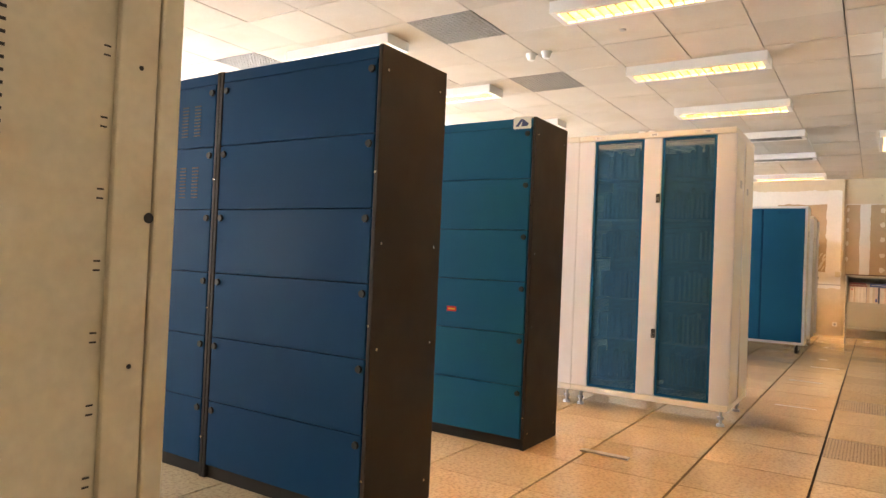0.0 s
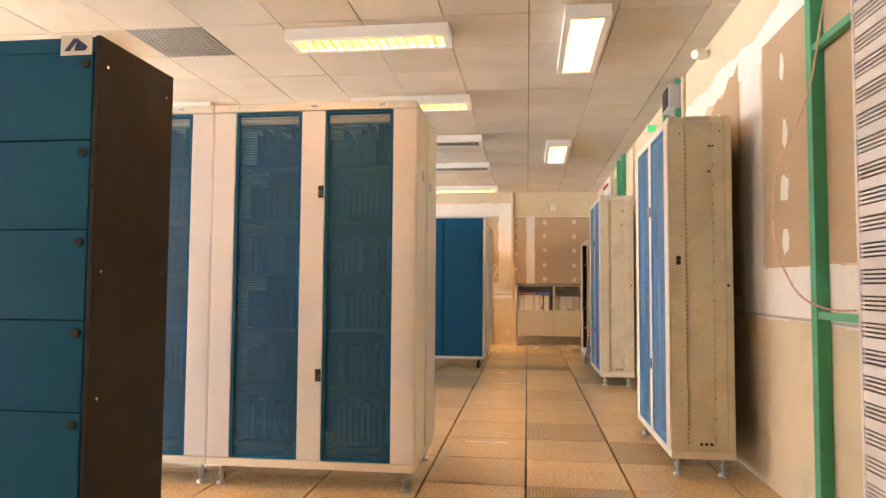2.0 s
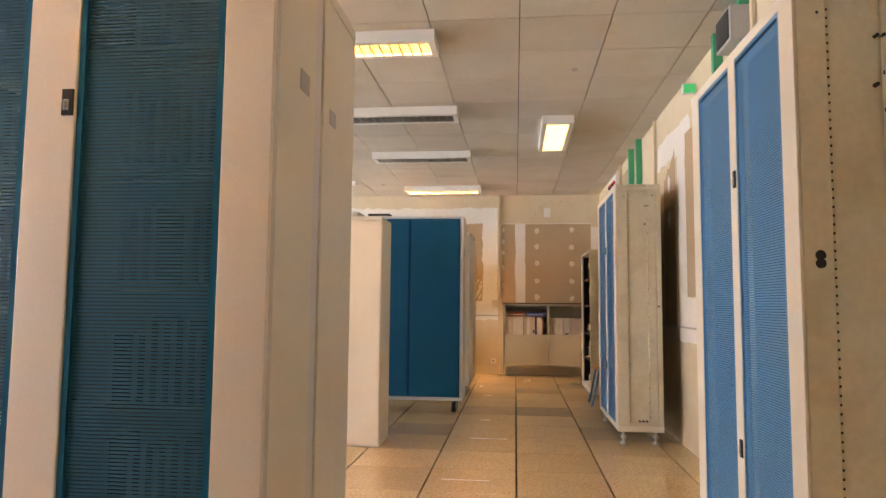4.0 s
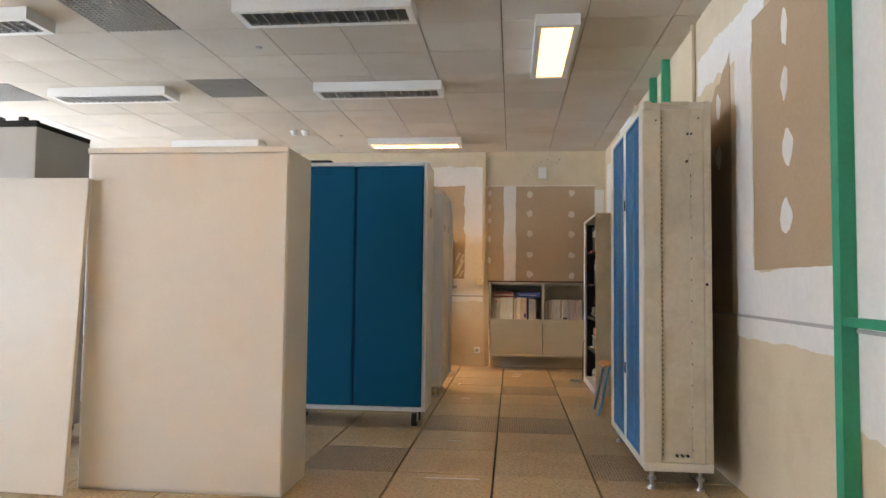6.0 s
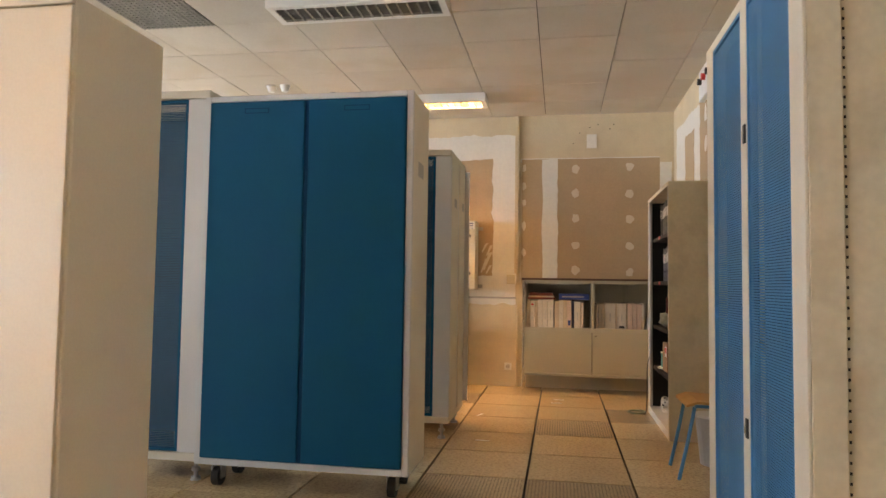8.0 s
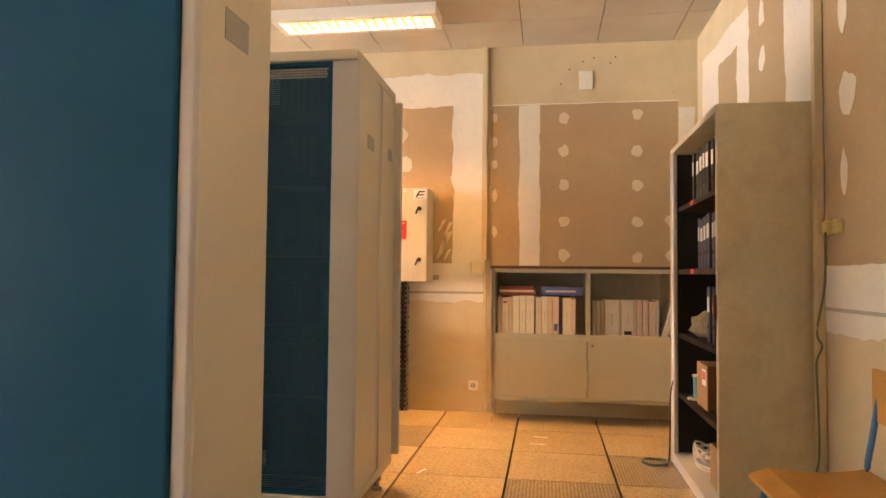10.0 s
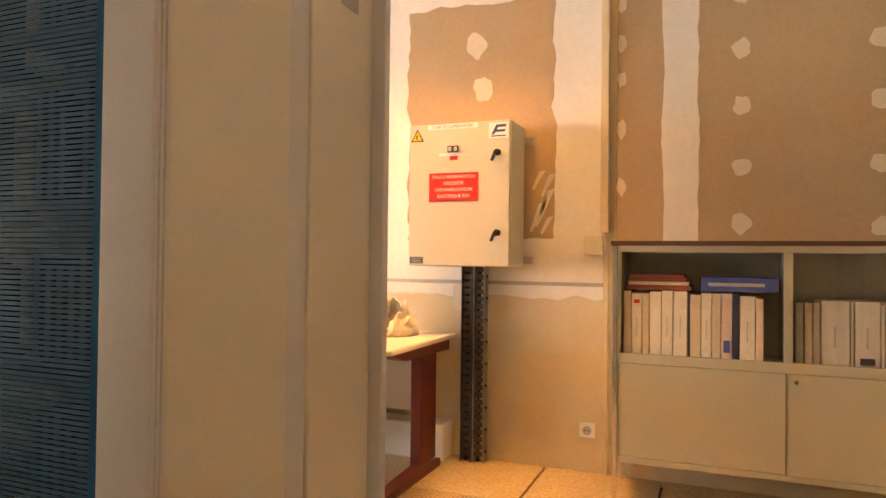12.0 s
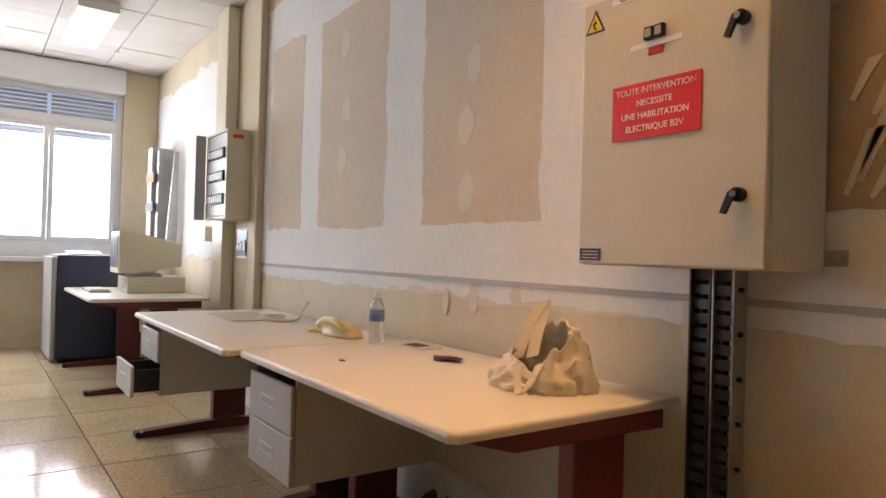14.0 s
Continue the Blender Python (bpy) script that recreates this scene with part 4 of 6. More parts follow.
# tall teal double-door cabinet
x0, x1, y0, y1 = -2.03, -0.838, 10.93, 11.35
t = thing("double_door_cabinet", ((x0 + x1) / 2, (y0 + y1) / 2, 0), "cream cabinet with two plain teal doors on castors", "cabinet")
part("body", B(x0, x1, y0 + 0.03, y1, 0.13, 2.148, bev=0.006), M_BEIGE, t)
part("frame", B((x0, x0 + 0.035, y0, y0 + 0.029, 0.13, 2.148), (x1 - 0.035, x1, y0, y0 + 0.029, 0.13, 2.148), (x0 + 0.035, x1 - 0.035, y0, y0 + 0.029, 0.13, 0.165), (x0 + 0.035, x1 - 0.035, y0, y0 + 0.029, 2.116, 2.148), bev=0.004), M_GREYW, t)
xm = (x0 + x1) / 2 + 0.006
for a, b in ((x0 + 0.037, xm - 0.011), (xm + 0.011, x1 - 0.037)):
    d = part("door", B(a, b, y0 - 0.012, y0 + 0.028, 0.168, 2.112, bev=0.007), M_TEAL, t, "plain teal steel door")
    c = (a + b) / 2
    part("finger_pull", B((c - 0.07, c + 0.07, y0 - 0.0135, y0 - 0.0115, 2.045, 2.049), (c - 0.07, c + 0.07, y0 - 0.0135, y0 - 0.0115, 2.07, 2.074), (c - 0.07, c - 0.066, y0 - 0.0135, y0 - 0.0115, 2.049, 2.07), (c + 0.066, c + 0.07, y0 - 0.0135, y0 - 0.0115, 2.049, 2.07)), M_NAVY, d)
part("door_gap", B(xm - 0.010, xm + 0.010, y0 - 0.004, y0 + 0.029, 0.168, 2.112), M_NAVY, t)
part("vent_cap", B(-1.95, -1.70, 11.10, 11.30, 2.1485, 2.20, bev=0.004), M_RUB, t, "flat black vent cap on the roof")
part("side_label", B(x1 + 0.0002, x1 + 0.0022, y0 + 0.14, y0 + 0.27, 1.71, 1.79), M_GLABEL, t, "grey stuck name plate")
for px in (x0 + 0.1, x1 - 0.1):
    for py in (y0 + 0.09, y1 - 0.09):
        w = part("castor", C((px - 0.02, py, 0.05), (px + 0.02, py, 0.05), 0.05, None, 20), M_RUB, t, "black castor wheel")
        part("castor_fork", B((px - 0.03, px - 0.022, py - 0.025, py + 0.025, 0.04, 0.13), (px + 0.022, px + 0.03, py - 0.025, py + 0.025, 0.04, 0.13)), M_STEEL, w)


# ---- end of the room: bookcase ----
x0, x1, y0, y1 = -0.465, 1.0, 14.72, 15.05
xm = 0.27
t = thing("bookcase", (0.27, 14.88, 0), "low bookcase with grey-green sliding doors and open binder shelf", "bookcase")
part("top", B(x0 - 0.01, x1, y0 - 0.01, y1, 1.185, 1.207, bev=0.003), M_TOPW, t, "dark wood top")
for q in ((x0 + 0.022, x1, y1 - 0.012, y1, 0.185, 1.16), (x0 + 0.022, x1, y0 + 0.012, y1 - 0.012, 0.185, 0.2), (x0 + 0.022, x1, y0 + 0.012, y1 - 0.012, 0.655, 0.672), (x0 + 0.022, x0 + 0.035, y0 + 0.012, y1 - 0.012, 0.18, 1.16), (xm - 0.012, xm + 0.012, y0 + 0.02, y1 - 0.012, 0.18, 1.16)):
    part("carcass_panel", B(*q), M_SAGE, t)
for q in ((x0 + 0.022, x1, y0, y0 + 0.012, 0.64, 0.685), (x0 + 0.022, x1, y0, y0 + 0.012, 1.155, 1.185), (xm - 0.018, xm + 0.018, y0, y0 + 0.012, 0.685, 1.155), (x0 + 0.022, x1, y0, y0 + 0.012, 0.178, 0.205)):
    part("front_rail", B(*q, bev=0.002), M_SAGE, t)
part("door_edge", B(xm - 0.012, xm - 0.006, y0 - 0.009, y0 + 0.003, 0.208, 0.638), M_CHROME, t, "bright metal door edge")
for a, b, yy in ((x0 + 0.025, xm + 0.01, y0 + 0.004), (xm - 0.005, x1 - 0.002, y0 - 0.006)):
    d = part("sliding_door", B(a, b, yy, yy + 0.008, 0.208, 0.638, bev=0.002), M_SAGE, t, "grey-green sliding door")
part("door_lock", C((xm + 0.03, y0 - 0.006, 0.605), (xm + 0.03, y0 - 0.014, 0.605), 0.008), M_CHROME, t)
g = part("glass_pane", B(xm + 0.02, x1 - 0.004, y0 + 0.003, y0 + 0.007, 0.687, 1.153), M_GLASS, t, "sliding glass pane")
g.visible_shadow = False
for lx in (x0, x1 - 0.022):
    for ly in (y0 - 0.004, y1 - 0.024):
        part("leg", B(lx, lx + 0.021, ly, ly + 0.02, 0.0, 1.184, bev=0.002), M_CHROME, t, "square chrome leg")


def binder(x, w, h, d, y, z, material, tilt=0.0, strip=None, bars=1):
    """A standing binder whose spine faces -y."""
    t = thing("binder", (x + w / 2, y + d / 2, z), {M_PAPER: "white cardboard binder standing on the bookcase shelf", M_PAPER2: "aged cream binder standing on the bookcase shelf", M_PAPER3: "pale pink binder standing on the bookcase shelf", M_DBIND: "dark blue binder standing on the shelf", M_BBIND: "black binder with a white spine label"}.get(material, "binder standing on the shelf"), "binder", "binders on the shelves")
    part("cover", B(x, x + w, y, y + d, z, z + h, bev=0.002), material, t)
    if strip:
        part("spine_label", B(x + w * 0.2, x + w * 0.8, y - 0.0012, y - 0.0002, z + h * strip[0], z + h * strip[1]), strip[2], t)
    for k in range(bars if (int(x * 1000) % 5) < 3 else 0):
        part("spine_bar", B(x + w * 0.45, x + w * 0.53, y - 0.0014, y - 0.0004, z + h * (0.3 + 0.2 * k), z + h * (0.62 + 0.1 * k)), M_GLABEL, t)
    if tilt:
        t.rotation_euler = (0, radians(tilt), 0)
    return t


rnd = random.Random(11)
x = x0 + 0.045
row = [(0.034, 0.3, M_PAPER2), (0.045, 0.29, M_PAPER), (0.03, 0.29, M_PAPER2), (0.05, 0.3, M_PAPER), (0.048, 0.305, M_PAPER), (0.06, 0.305, M_PAPER), (0.006, 0.3, M_DBIND), (0.045, 0.29, M_PAPER2), (0.042, 0.3, M_PAPER), (0.035, 0.3, M_PAPER2), (0.045, 0.3, M_PAPER3), (0.025, 0.3, M_DBIND), (0.062, 0.29, M_PAPER), (0.03, 0.28, M_PAPER3)]
for i, (w, h, m) in enumerate(row):
    st = (0.12, 0.3, M_BBLUE) if i == 10 else ((0.84, 0.9, M_RED) if i == 1 else None)
    binder(x, w, h, 0.22, y0 + 0.035, 0.673, m, 0, st, 0 if m in (M_DBIND,) else (1 if w > 0.033 else 0))
    x += w + 0.003
x = xm + 0.03
for i, (w, h, m) in enumerate([(0.03, 0.27, M_PAPER2), (0.03, 0.27, M_PAPER2), (0.025, 0.27, M_PAPER2), (0.105, 0.28, M_PAPER), (0.012, 0.28, M_PAPER2), (0.09, 0.28, M_PAPER), (0.012, 0.27, M_PAPER2), (0.04, 0.28, M_PAPER3), (0.04, 0.28, M_PAPER3), (0.05, 0.27, M_PAPER3), (0.02, 0.28, M_PAPER)]):
    binder(x, w, h, 0.22, y0 + 0.035, 0.673, m, 0, (0.06, 0.16, M_INK) if i == 5 else None, 1 if w > 0.035 else 0)
    x += w + 0.004
binder(x + 0.012, 0.045, 0.29, 0.22, y0 + 0.035, 0.676, M_PAPER, 16)
binder(x + 0.09, 0.07, 0.29, 0.22, y0 + 0.035, 0.679, M_PAPER, 13, None, 0)
for k, (a, b, h, m) in enumerate(((-0.41, -0.12, 0.02, M_RBIND), (-0.40, -0.13, 0.016, M_PAPER2), (-0.40, -0.14, 0.018, M_RBIND), (-0.39, -0.15, 0.014, M_RBIND))):
    z = 0.982 + sum((0.02, 0.016, 0.018, 0.014)[:k]) + 0.001 * k
    solid("flat_folder", B(a, b, y0 + 0.04, y0 + 0.25, z, z + h, bev=0.002), m, "dark red folder lying flat on the binders" if m is M_RBIND else "cream folder lying flat on the binders", "folder", "folders lying on binders")
fb = thing("flat_binder", (0.06, 14.85, 0.98), "blue ring binder lying flat on the binders", "binder")
part("cover", B(-0.08, 0.235, y0 + 0.03, y0 + 0.25, 0.981, 1.045, bev=0.004), M_BBLUE, fb)
part("spine_bar", B(-0.05, 0.18, y0 + 0.0285, y0 + 0.0298, 1.005, 1.02), M_GLABEL, fb)

# wall fittings on the end wall
t = thing("socket_outlet", (-0.64, YB - 0.01, 0.22), "white wall socket outlet", "socket")
part("plate", B(-0.68, -0.60, YB - 0.014, YB - 0.003, 0.18, 0.26, bev=0.004), M_WHITE, t)
part("well", C((-0.64, YB - 0.0145, 0.22), (-0.64, YB - 0.016, 0.22), 0.024, None, 20), M_GLABEL, t)
part("pin_hole", C((-0.65, YB - 0.016, 0.22), (-0.65, YB - 0.0175, 0.22), 0.004, None, 8), M_RUB, t)
part("pin_hole", C((-0.63, YB - 0.016, 0.22), (-0.63, YB - 0.0175, 0.22), 0.004, None, 8), M_RUB, t)
t = thing("light_switch", (-0.61, YB - 0.02, 1.19), "cream wall light switch", "switch")
part("housing", B(-0.66, -0.565, YB - 0.045, YB - 0.003, 1.14, 1.245, bev=0.006), M_IVORY, t)
part("rocker", B(-0.645, -0.585, YB - 0.05, YB - 0.0455, 1.16, 1.225, bev=0.003), M_IVORY, t)

# electrical enclosure
x0, x1, y0, y1, z0, z1 = -1.55, -0.985, 14.77, 15.045, 1.075, 1.83
t = thing("electrical_enclosure", ((x0 + x1) / 2, y1, z0), "grey-beige steel electrical enclosure with a red warning plate", "electrical box")
part("body", B(x0, x1, y0 + 0.022, y1, z0, z1, bev=0.006), M_BOX, t)
door = part("door", B(x0 + 0.003, x1 - 0.003, y0, y0 + 0.019, z0 + 0.003, z1 - 0.003, bev=0.005), M_BOX, t)
for z in (1.66, 1.25):
    h = part("handle", C((x1 - 0.065, y0 - 0.0005, z), (x1 - 0.065, y0 - 0.02, z), 0.017, None, 18), M_RUB, door, "black quarter-turn handle")
    bm = prism([(x1 - 0.058, z + 0.012), (x1 - 0.078, z + 0.006), (x1 - 0.098, z - 0.042), (x1 - 0.086, z - 0.046)], "y", y0 - 0.032, y0 - 0.02)
    part("lever", bm, M_RUB, door, "black lever")
    part("key_hole", C((x1 - 0.065, y0 - 0.0205, z), (x1 - 0.065, y0 - 0.034, z), 0.008, None, 12), M_CHROME, door)
pl = part("warning_plate", B(-1.43, -1.155, y0 - 0.004, y0 - 0.0003, 1.415, 1.565, bev=0.001), M_RED, door, "red plate with white words")
for k, s in enumerate(("TOUTE INTERVENTION", "NECESSITE", "UNE HABILITATION", "ELECTRIQUE B2V")):
    words("lettering", s, 0.0235, pose(-1.2925, y0 - 0.0046, 1.543 - 0.0335 * k, 90, 0, 0), M_LABEL, pl)
part("name_strip", B(-1.44, -1.16, y0 - 0.0025, y0 - 0.0004, 1.797, 1.822), M_LABEL, door, "white strip with dark words")
words("lettering", "CAM 10 SUPERVISION", 0.024, pose(-1.30, y0 - 0.0031, 1.808, 90, 0, 0), M_NAVYINK, door)
lg = part("maker_badge", B(x1 - 0.115, x1 - 0.01, y0 - 0.0025, y0 - 0.0004, 1.735, 1.815), M_LABEL, door, "white badge with a dark blue emblem")
for pts in ([(-0.102, 1.753), (-0.085, 1.753), (-0.058, 1.803), (-0.075, 1.803)], [(-0.08, 1.765), (-0.03, 1.765), (-0.026, 1.777), (-0.073, 1.777)], [(-0.066, 1.79), (-0.024, 1.79), (-0.02, 1.803), (-0.058, 1.803)], [(-0.105, 1.742), (-0.025, 1.742), (-0.022, 1.748), (-0.102, 1.748)]):
    part("emblem", prism([(x1 + u, v) for u, v in pts], "y", y0 - 0.0036, y0 - 0.0027), M_NAVYINK, door)
wt = part("warning_triangle", prism([(x0 + 0.012, 1.738), (x0 + 0.085, 1.738), (x0 + 0.0485, 1.805)], "y", y0 - 0.0018, y0 - 0.0004), M_INK, door, "yellow and black hazard triangle")
part("triangle_face", prism([(x0 + 0.021, 1.743), (x0 + 0.076, 1.743), (x0 + 0.0485, 1.793)], "y", y0 - 0.0026, y0 - 0.002), M_YEL, door)
part("triangle_mark", prism([(x0 + 0.046, 1.747), (x0 + 0.054, 1.747), (x0 + 0.047, 1.762), (x0 + 0.056, 1.764), (x0 + 0.044, 1.782), (x0 + 0.047, 1.768), (x0 + 0.039, 1.766)], "y", y0 - 0.0034, y0 - 0.0028), M_INK, door)
for k in range(2):
    part("indicator", B(-1.325 + 0.032 * k, -1.296 + 0.032 * k, y0 - 0.014, y0 - 0.0004, 1.672, 1.706, bev=0.003), M_RUB, door, "black square indicator")
    part("indicator_lens", B(-1.320 + 0.032 * k, -1.301 + 0.032 * k, y0 - 0.0155, y0 - 0.0142, 1.678, 1.7), M_GLABEL, door)
part("tape_strip", B(-1.375, -1.215, y0 - 0.0018, y0 - 0.0004, 1.655, 1.669), M_LABEL, door)
part("red_tag", B(-1.315, -1.27, y0 - 0.0022, y0 - 0.0004, 1.632, 1.653), M_RED, door)
np_ = part("name_plate", B(x0 + 0.012, x0 + 0.088, y0 - 0.002, y0 - 0.0004, 1.088, 1.122), M_INK, door, "black rating plate")
for k in range(3):
    part("plate_bar", B(x0 + 0.02, x0 + 0.08, y0 - 0.0028, y0 - 0.0022, 1.094 + 0.009 * k, 1.097 + 0.009 * k), M_GLABEL, np_)
for z in (1.76, 1.11):
    part("wall_lug", B((x1 - 0.002, x1 + 0.052, y1 - 0.002, y1 + 0.004, z - 0.02, z + 0.02), (x1 + 0.02, x1 + 0.045, y1 - 0.012, y1 - 0.002, z - 0.012, z + 0.012), bev=0.002), M_STEEL, t, "steel wall lug")
# cable ladder under it
M_TRAY = mat("dark_oily_steel", (0.07, 0.072, 0.075), 0.45, metal=0.6, vary=0.3, blotch=9, dirt=(0.2, 0.2, 0.19), dirt_amt=0.5)
t = thing("cable_tray", (-1.237, 15.03, 0), "dark perforated steel cable tray running down the wall", "cable tray")
for k, xx in enumerate((-1.322, -1.252)):
    for q in ((xx, xx + 0.005, 14.985, 15.05, 0.0, 1.073), (xx + 0.06, xx + 0.065, 14.985, 15.05, 0.0, 1.073), (xx + 0.005, xx + 0.06, 15.045, 15.05, 0.0, 1.073)):
        part("channel_wall", B(*q), M_STEEL if k else M_TRAY, t)
    part("cable", tube([(xx + 0.022, 15.02, 0.0), (xx + 0.026, 15.015, 0.4), (xx + 0.02, 15.02, 0.8), (xx + 0.024, 15.02, 1.073)], 0.012), M_RUB, t, "black cable")
for k in range(26):
    z = 0.03 + 0.0405 * k
    part("rung", B(-1.316, -1.193, 15.0, 15.003, z, z + 0.028), M_TRAY, t)
for k in range(9):
    part("edge_bolt", C((-1.186, 15.01, 0.06 + 0.12 * k), (-1.176, 15.01, 0.06 + 0.12 * k), 0.007, None, 8), M_RUB, t)

# ---- open tambour cupboard ----
x0, x1, y0, y1, zt = 0.72, 1.135, 12.70, 13.86, 1.92
t = thing("tambour_cupboard", ((x0 + x1) / 2, (y0 + y1) / 2, 0), "tall beige steel cupboard standing open, full of binders", "cupboard")
part("side_panel", B(x0, x1, y0, y0 + 0.02, 0.0, zt, bev=0.004), M_RAW, t)
part("side_panel", B(x0, x1, y1 - 0.02, y1, 0.0, zt, bev=0.004), M_RAW, t)
part("top", B(x0, x1, y0 + 0.021, y1 - 0.021, zt - 0.03, zt - 0.001), M_RAW, t)
# near-black back and thin inner sheets stand in for shade inside the cupboard
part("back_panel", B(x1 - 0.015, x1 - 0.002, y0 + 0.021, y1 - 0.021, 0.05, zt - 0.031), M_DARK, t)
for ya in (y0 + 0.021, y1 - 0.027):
    part("shade_sheet", B(x0 + 0.03, x1 - 0.016, ya, ya + 0.006, 0.05, zt - 0.031), M_DARK, t)
part("bottom", B(x0, x1 - 0.016, y0 + 0.021, y1 - 0.021, 0.0, 0.06, bev=0.004), M_GREYW, t)
part("tambour_edge", B(x0 + 0.002, x0 + 0.03, y1 - 0.075, y1 - 0.03, 0.061, zt - 0.032, bev=0.006), M_GREYW, t, "pale grey edge of the rolled-back shutter")
part("tambour_edge", B(x0 + 0.002, x0 + 0.02, y0 + 0.021, y0 + 0.045, 0.061, zt - 0.032, bev=0.004), M_GREYW, t)
part("lock_grip", B(x0 - 0.012, x0 + 0.001, y0 + 0.022, y0 + 0.05, 0.93, 1.05, bev=0.004), M_MAROON, t, "dark red shutter grip")
SH = (0.43, 0.79, 1.175, 1.555)
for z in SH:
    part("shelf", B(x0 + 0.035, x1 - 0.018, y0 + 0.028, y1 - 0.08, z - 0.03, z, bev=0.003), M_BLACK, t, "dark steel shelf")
for z in (1.175, 1.555):
    solid("shelf_tag", B(x0 + 0.030, x0 + 0.0335, 13.34, 13.42, z - 0.027, z - 0.002), M_RED, "small red tag stuck on a shelf edge", "tag", "red shelf tags")


def side_binder(y, w, h, z, material, lab):
    """A binder whose spine faces -x."""
    b = thing("binder", (0.9, y, z), lab, "binder", "binders in the cupboard")
    part("cover", B(0.79, 1.08, y, y + w, z, z + h, bev=0.002), material, b)
    part("spine_label", B(0.7885, 0.7898, y + w * 0.15, y + w * 0.85, z + h * 0.55, z + h * 0.82), M_LABEL, b, "white spine label")
    part("finger_hole", C((0.7892, y + w / 2, z + h * 0.3), (0.7875, y + w / 2, z + h * 0.3), 0.012, None, 12), M_RUB, b)


for z, ya, n, m in ((1.556, 12.75, 10, M_BBIND), (1.176, 12.75, 10, M_DBIND), (0.791, 12.74, 7, M_DBIND)):
    yb = ya
    for k in range(n):
        wd = rnd.choice((0.045, 0.06, 0.075))
        if yb + wd < ya + 0.082 * n:
            side_binder(yb, wd, rnd.uniform(0.268, 0.292), z, m, "dark binder with white spine label in a cupboard")
        yb += wd + (0.05 if rnd.random() < 0.2 else 0.004)
t2 = thing("junk_heap", (0.88, 13.52, 0.79), "crumpled grey-green cloth bundle on a cupboard shelf", "bundle")
bm = bmesh.new()
bmesh.ops.create_icosphere(bm, subdivisions=3, radius=1.0)
for v in bm.verts:
    n = noise.noise(v.co * 2.3) * 0.35 + noise.noise(v.co * 6) * 0.12
    v.co = Vector((0.88 + v.co.x * 0.1 * (1 + n), 13.52 + v.co.y * 0.13 * (1 + n), max(0.7908, 0.85 + v.co.z * 0.085 * (1 + n))))
part("cloth", bm, mat("grey_green_cloth", (0.18, 0.16, 0.11), 0.95, vary=0.3, bump=0.3), t2, smooth=True)
t2 = thing("cardboard_box", (0.92, 13.3, 0.43), "small brown cardboard box with a printed label", "box")
part("carton", B(0.785, 1.06, 13.2, 13.44, 0.4305, 0.665, bev=0.004), M_CARD, t2)
part("label", B(0.7835, 0.7847, 13.22, 13.31, 0.555, 0.64), M_LABEL, t2)
part("label_print", B(0.7825, 0.7833, 13.23, 13.30, 0.585, 0.63), M_RED, t2)
t2 = thing("cable_spool", (0.82, 13.56, 0.43), "spool of turquoise wire", "spool")
part("flange", C((0.82, 13.56, 0.4305), (0.82, 13.56, 0.443), 0.06, None, 24), M_IVORY, t2)
part("wire", C((0.82, 13.56, 0.443), (0.82, 13.56, 0.56), 0.03, None, 20), mat("turquoise_wire", (0.08, 0.28, 0.26), 0.5, vary=0.3, grain=300), t2)
part("flange", C((0.82, 13.56, 0.56), (0.82, 13.56, 0.57), 0.035, None, 24), M_IVORY, t2)
rnd = random.Random(3)
solid("cable_heap", tube([(0.86 + 0.1 * math.cos(k * 1.9) * rnd.uniform(0.5, 1), 13.45 + 0.25 * math.sin(k * 1.3) * rnd.uniform(0.5, 1), 0.075 + 0.11 * rnd.random()) for k in range(34)], 0.006), M_WCABLE, "tangle of white cable in a cupboard", "cable")
solid("open_carton", B((0.80, 1.05, 13.0, 13.008, 0.061, 0.27), (0.80, 1.05, 13.2, 13.208, 0.061, 0.27), (0.80, 0.808, 13.008, 13.2, 0.061, 0.27), (1.042, 1.05, 13.008, 13.2, 0.061, 0.27), (0.808, 1.042, 13.008, 13.2, 0.061, 0.07)), M_CARD, "open cardboard carton at the foot of a cupboard", "box")
solid("dark_cable", tube([(0.74, 13.80, 0.55), (0.705, 13.79, 0.42), (0.70, 13.78, 0.2), (0.69, 13.77, 0.02), (0.65, 13.7, 0.008)], 0.004), M_RUB, "black cable hanging from a cupboard", "cable")
solid("floor_cable_coil", tube([(0.60 + (0.07 + 0.01 * math.sin(k)) * math.cos(k * 0.9), 13.75 + 0.08 * math.sin(k * 0.9), 0.008 + 0.001 * k) for k in range(16)], 0.005), M_CABLE, "coil of thin green cable lying on the floor", "cable")
solid("wall_cable", tube([(1.105, 12.52, 1.32), (1.10, 12.52, 1.1), (1.09, 12.58, 0.9), (1.08, 12.50, 0.85), (1.10, 12.61, 0.78), (1.08, 12.56, 0.72), (1.09, 12.57, 0.4), (1.08, 12.6, 0.25), (1.08, 12.6, 0.01)], 0.005), M_CABLE, "thin green cable knotted and hanging on the wall", "cable")
for yy in (12.46, 12.57):
    solid("phone_jack", B(1.115, 1.146, yy - 0.025, yy + 0.025, 1.31, 1.37, bev=0.008), M_PHONE, "small ivory phone jack on the wall", "socket", "phone jacks")

